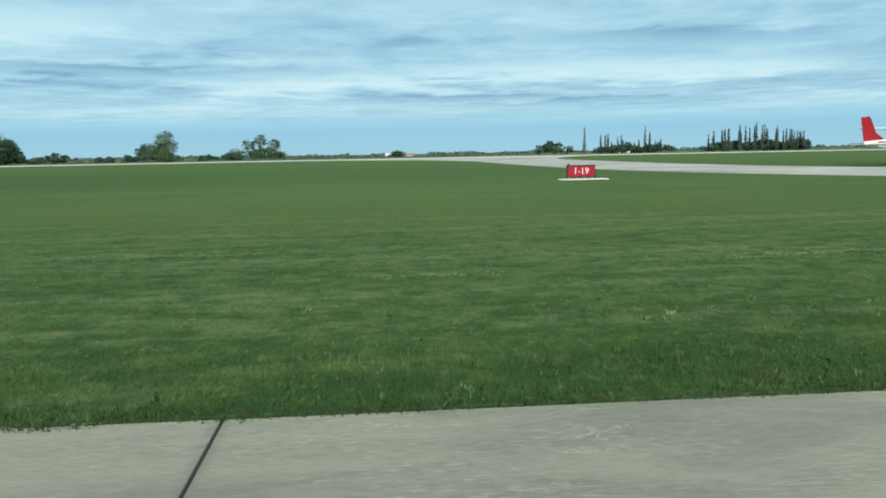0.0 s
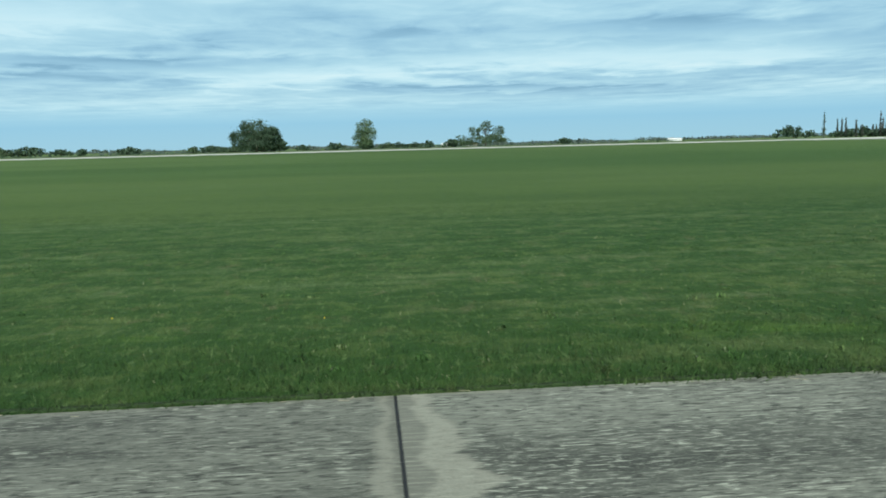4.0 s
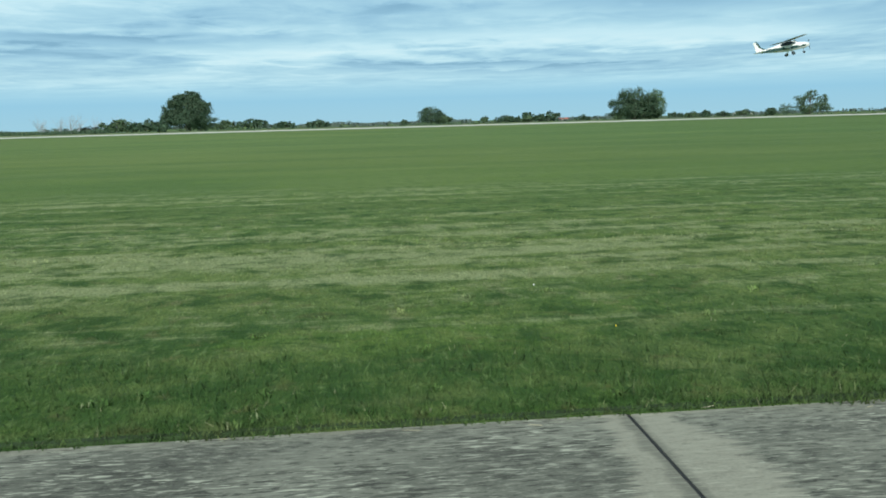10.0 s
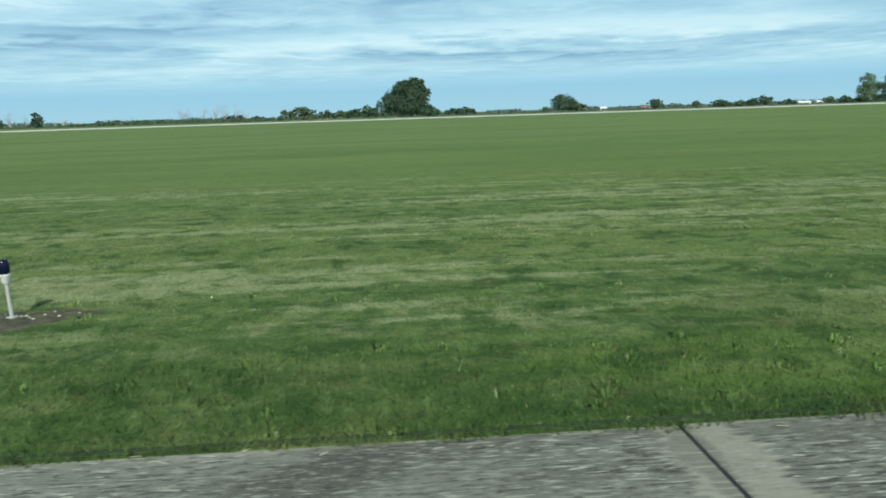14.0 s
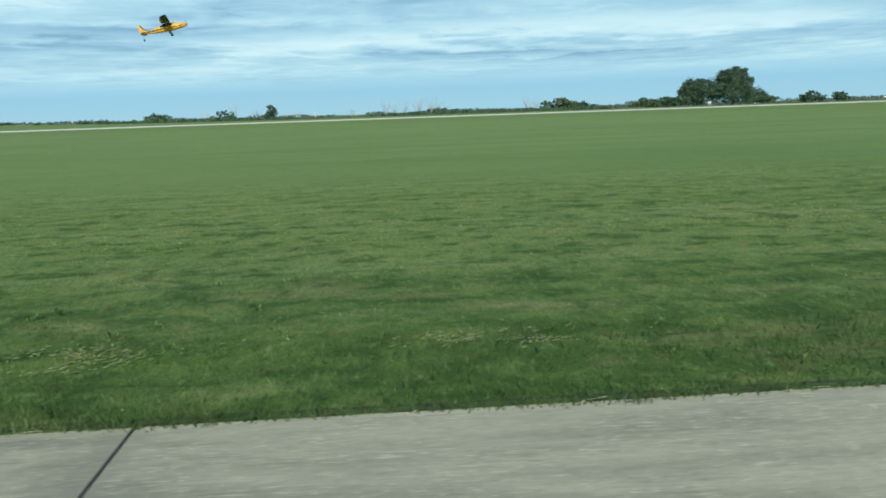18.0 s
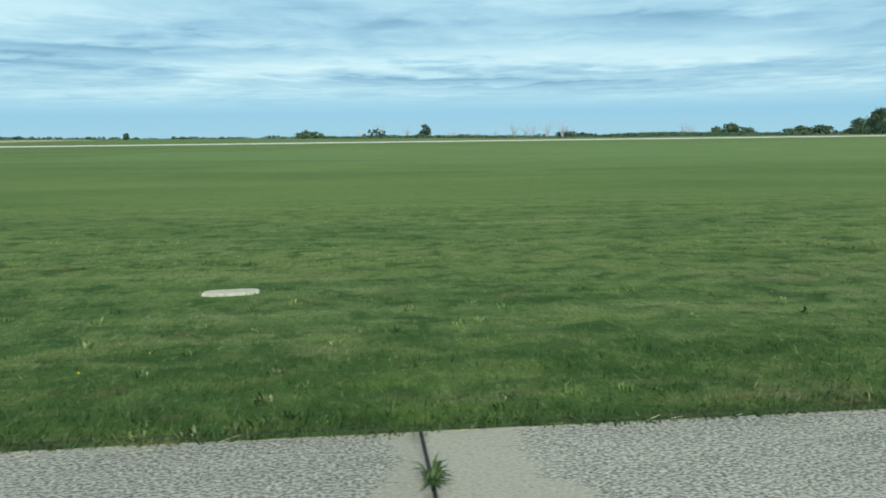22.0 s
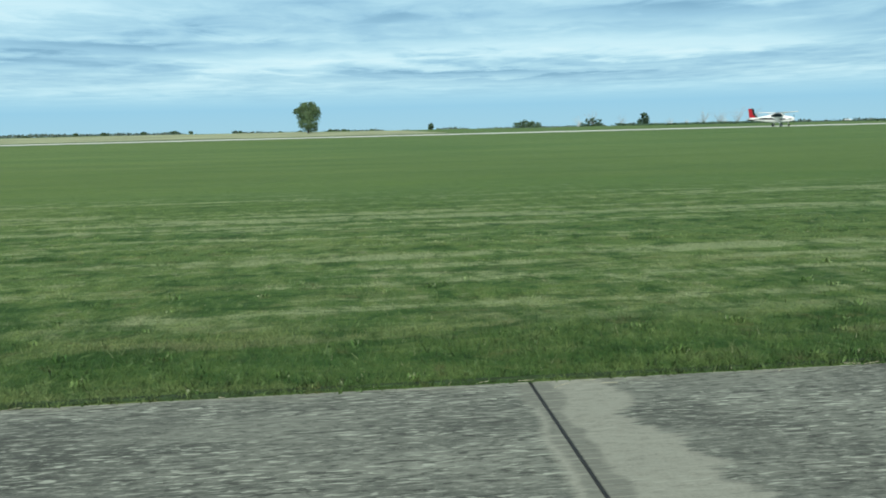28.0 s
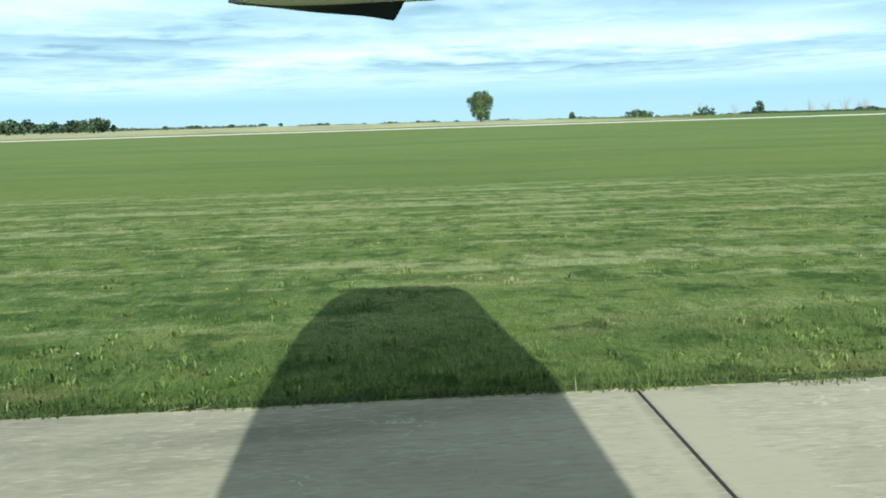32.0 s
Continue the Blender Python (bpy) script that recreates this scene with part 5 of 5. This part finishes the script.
def tufts(name, x0, x1, y0, y1, density, h0, h1, seed, per=16):
    """Coarse plants standing out of the sward: each a spray of broad bent blades from one root."""
    rs = np.random.RandomState(seed)
    n = int((x1 - x0) * (y1 - y0) * density)
    cx, cy = rs.uniform(x0, x1, n), y0 + (y1 - y0) * rs.random(n) ** 1.5
    keep = (np.sin(cx * 0.8 + 2 * np.sin(cy * 1.1)) + np.sin(cx * 0.23 + cy * 1.9)) > rs.uniform(-1.2, 1.0, n)
    cx, cy = np.repeat(cx[keep], per), np.repeat(cy[keep], per)
    m = len(cx)
    size = np.repeat(rs.uniform(0.7, 1.3, m // per), per)
    h = rs.uniform(h0, h1, m) * size
    a = rs.uniform(0, 2 * np.pi, m)
    out = np.stack([np.cos(a), np.sin(a)], 1) * (h * rs.uniform(0.2, 0.9, m))[:, None]
    wd = np.stack([-np.sin(a), np.cos(a)], 1) * rs.uniform(0.004, 0.010, (m, 1))
    root = np.stack([cx, cy], 1) + rs.normal(size=(m, 2)) * 0.03
    q = np.empty((m, 4, 3), dtype=np.float32)
    q[:, 0, :2], q[:, 0, 2] = root, -0.005
    q[:, 1, :2], q[:, 1, 2] = root + out * 0.45 + wd, h * 0.62
    q[:, 2, :2], q[:, 2, 2] = root + out, h * rs.uniform(0.75, 1.05, m)
    q[:, 3, :2], q[:, 3, 2] = root + out * 0.45 - wd, h * 0.62
    soft = rs.normal(size=(m, 3)) * 0.45 + np.array((0, -0.3, 0.9))
    turn = np.cross(q[:, 1] - q[:, 0], q[:, 2] - q[:, 0])[:, 1] > 0
    q[turn] = q[turn][:, ::-1]
    ob = link(name, soft_mesh(name, q, soft), TUFT_BLADES)
    return tagged(ob, "coarse tufts of taller grass and weeds", "grass", kind="stuff")


tufts("grass_tufts", -780, -736, 0.05, 4.5, 7.0, 0.03, 0.065, 91)
tufts("grass_tufts", -300, -225, 0.05, 4.0, 4.0, 0.03, 0.065, 92)
tufts("grass_tufts", -736, -300, 0.05, 4.0, 2.2, 0.03, 0.065, 93)
tufts("grass_tufts", -225, 30, 0.05, 4.0, 1.2, 0.03, 0.055, 94)


def dry_patch(x, y, w, d, seed, density=260):
    """A ragged patch of flattened, dried-out grass."""
    rs = np.random.RandomState(seed)
    n = int(w * d * density)
    px, py = rs.normal(size=n) * w * 0.32, rs.normal(size=n) * d * 0.32
    keep = (np.sin(px * 3.1 + seed) * np.sin(py * 9.0 + 2 * seed) + 0.5 * np.sin(px * 7.3)) > -0.35
    px, py = x + px[keep], y + py[keep]
    m = len(px)
    a = rs.normal(size=m) * 0.8
    l = rs.uniform(0.02, 0.07, m)
    q = np.empty((m, 3, 3), dtype=np.float32)
    wx, wy = -np.sin(a) * 0.009, np.cos(a) * 0.009
    q[:, 0] = np.stack([px - wx, py - wy, np.full(m, 0.012)], 1)
    q[:, 1] = np.stack([px + np.cos(a) * l, py + np.sin(a) * l * 0.5, rs.uniform(0.014, 0.032, m)], 1)
    q[:, 2] = np.stack([px + wx, py + wy, np.full(m, 0.014)], 1)
    soft = rs.normal(size=(m, 3)) * 0.3 + np.array((0, -0.25, 1.0))
    turn = np.cross(q[:, 1] - q[:, 0], q[:, 2] - q[:, 0])[:, 2] < 0
    q[turn] = q[turn][:, ::-1]
    return tagged(link("dry_grass", soft_mesh("dry_grass", q, soft), DRY_BLADES), "ragged patch of pale dried-out grass", "grass", kind="stuff")


for i, (x, y, w, d) in enumerate(((2.7, 9.0, 3.4, 0.5), (12.9, 7.1, 3.2, 0.5), (6.6, 5.9, 2.2, 0.4), (-32.6, 2.9, 3.0, 0.35), (-511.5, 2.2, 3.2, 1.3), (-508.9, 1.8, 1.4, 0.5),
                                  (-588.6, 11.15, 1.6, 0.9), (-746.4, 1.05, 1.6, 0.5), (-743.1, 0.95, 1.0, 0.3), (-137.0, 2.4, 3.0, 0.6), (-445.9, 1.4, 1.3, 0.5), (-442.7, 1.4, 1.2, 0.3))):
    dry_patch(x, y, w, d, 200 + i, 1300 if y < 4 else 800)


def turf_edge():
    """A thin, uneven line of earth and roots where the turf creeps over the concrete, coloured as the grass's shadow.
    """
    xs = np.arange(-805.0, 45.0, 0.09)
    rs = np.random.RandomState(77)
    lo = 0.02 + 0.028 * np.sin(xs * 1.9 + 2 * np.sin(xs * 0.7)) * np.sin(xs * 0.43) + 0.022 * np.sin(xs * 7.1 + np.sin(xs * 3.1)) + rs.uniform(-0.02, 0.02, len(xs))
    lo = np.clip(0.5 * (lo + 0.015 * np.sin(xs * 0.11)) - 0.012, -0.015, 0.05)
    n = len(xs)
    verts = np.concatenate([np.stack([xs, -lo, np.full(n, 0.0025)], 1), np.stack([xs, np.full(n, 0.02), 0.008 + rs.uniform(0, 0.008, n)], 1), np.stack([xs, np.full(n, 0.10), np.full(n, 0.004)], 1)])
    faces = [(r * n + i, r * n + i + 1, (r + 1) * n + i + 1, (r + 1) * n + i) for r in range(2) for i in range(n - 1)]
    me = bpy.data.meshes.new("shaded_edge")
    me.from_pydata(verts.tolist(), [], faces)
    ob = link("shaded_edge", me, EDGE_SHADE)
    tagged(ob, "uneven line between grass and concrete, dark green as the turf's shadow", "soil", kind="structure")
    k = 1500
    x, y = rs.uniform(-790, 30, k), -0.01 - 0.16 * rs.random(k) ** 2
    a, l = rs.normal(size=k) * 0.6, rs.uniform(0.02, 0.075, k)
    d = np.stack([np.cos(a), np.sin(a) * 0.6, rs.uniform(-0.1, 0.25, k)], 1) * l[:, None]
    c = np.stack([x, y, np.full(k, 0.008)], 1)
    w = np.stack([-np.sin(a), np.cos(a), np.full(k, 0.3)], 1) * 0.003
    q = np.stack([c - d - w, c + d - w, c + d + w, c - d + w], 1)
    q[:, :, 2] = np.maximum(q[:, :, 2], 0.004)
    ob = link("dry_straw", raw_mesh("dry_straw", q.reshape(-1, 3), 4), STRAW)
    tagged(ob, "pale bits of dry straw scattered along the edge", "straw", kind="stuff")


turf_edge()


def weed(x, y, s, seed, dead=False):
    rs = random.Random(seed)
    bm = bmesh.new()
    root = bm.verts.new((0, 0, 0))
    for k in range(60):
        a, r = rs.uniform(0, 6.28), rs.uniform(0.25, 0.8) * s
        d = Vector((math.cos(a) * 0.8, math.sin(a) * 1.2, 0))
        w = Vector((-d.y, d.x, 0)) * 0.007
        q = d * r * 0.5 + Vector((0, rs.uniform(-0.3, 0.3) * s, r * rs.uniform(0.25, 0.6)))
        t = q + d * r * 0.5 + Vector((0, 0, r * rs.uniform(-0.2, 0.1)))
        bm.faces.new([root] + [bm.verts.new(c) for c in (q + w, t, q - w)])
    ob = part("weed", bm, WITHERED if dead else BLADES)
    ob.matrix_basis = pose(x, y, 0.0)
    return tagged(ob, "withered brown weed lying over a concrete joint" if dead else "green weed growing out of a concrete joint", "weed", "weeds in the joints")


for i, (x, y, s) in enumerate(((0.0, -0.15, 0.22), (-525, -0.25, 0.2), (-565, -0.75, 0.26), (-675, -0.3, 0.25), (-680, -0.4, 0.24), (-725, -0.6, 0.22), (-730, -0.12, 0.3), (-740, -0.5, 0.16), (-745, -0.12, 0.3), (-640, -0.1, 0.16), (-160, -0.05, 0.14))):
    weed(x, y, s * 0.75, i)
WITHERED = plain("withered_weed", (0.130, 0.105, 0.060), 0.9, 0, 0.4, 30.0)
weed(-640.15, -0.10, 0.17, 31, True)

FLOWER_YELLOW = plain("dandelion_yellow", (0.62, 0.48, 0.03), 0.6, 0, 0.15, 60.0)
FLOWERS = []
for mat, label in ((WHITE, "small pale seed head standing in the grass"), (FLOWER_YELLOW, "small yellow dandelion standing in the grass")):
    stem = thing("dandelion", (random.uniform(-770, 10), 1.5, 0), 0, label, "flower", "flower heads in the grass")
    part("stem", tube(bmesh.new(), (0, 0, 0), (0, 0, 0.09), 0.002, 0.002, 4), BLADES, stem)
    bm = bmesh.new()
    bmesh.ops.create_icosphere(bm, subdivisions=1, radius=0.008, matrix=Matrix.Translation((0, 0, 0.095)))
    part("flower", bm, mat, stem)
    FLOWERS.append(stem)
for i in range(110):   # seed heads and dandelions along the edge
    copy_thing(FLOWERS[i % 3 == 0], pose(random.uniform(-770, 10), random.uniform(0.4, 4.0), 0, random.uniform(-12, 12), 0, 0))

# slabs of the near row, one by one
strip(0.0, -14, 162, True)
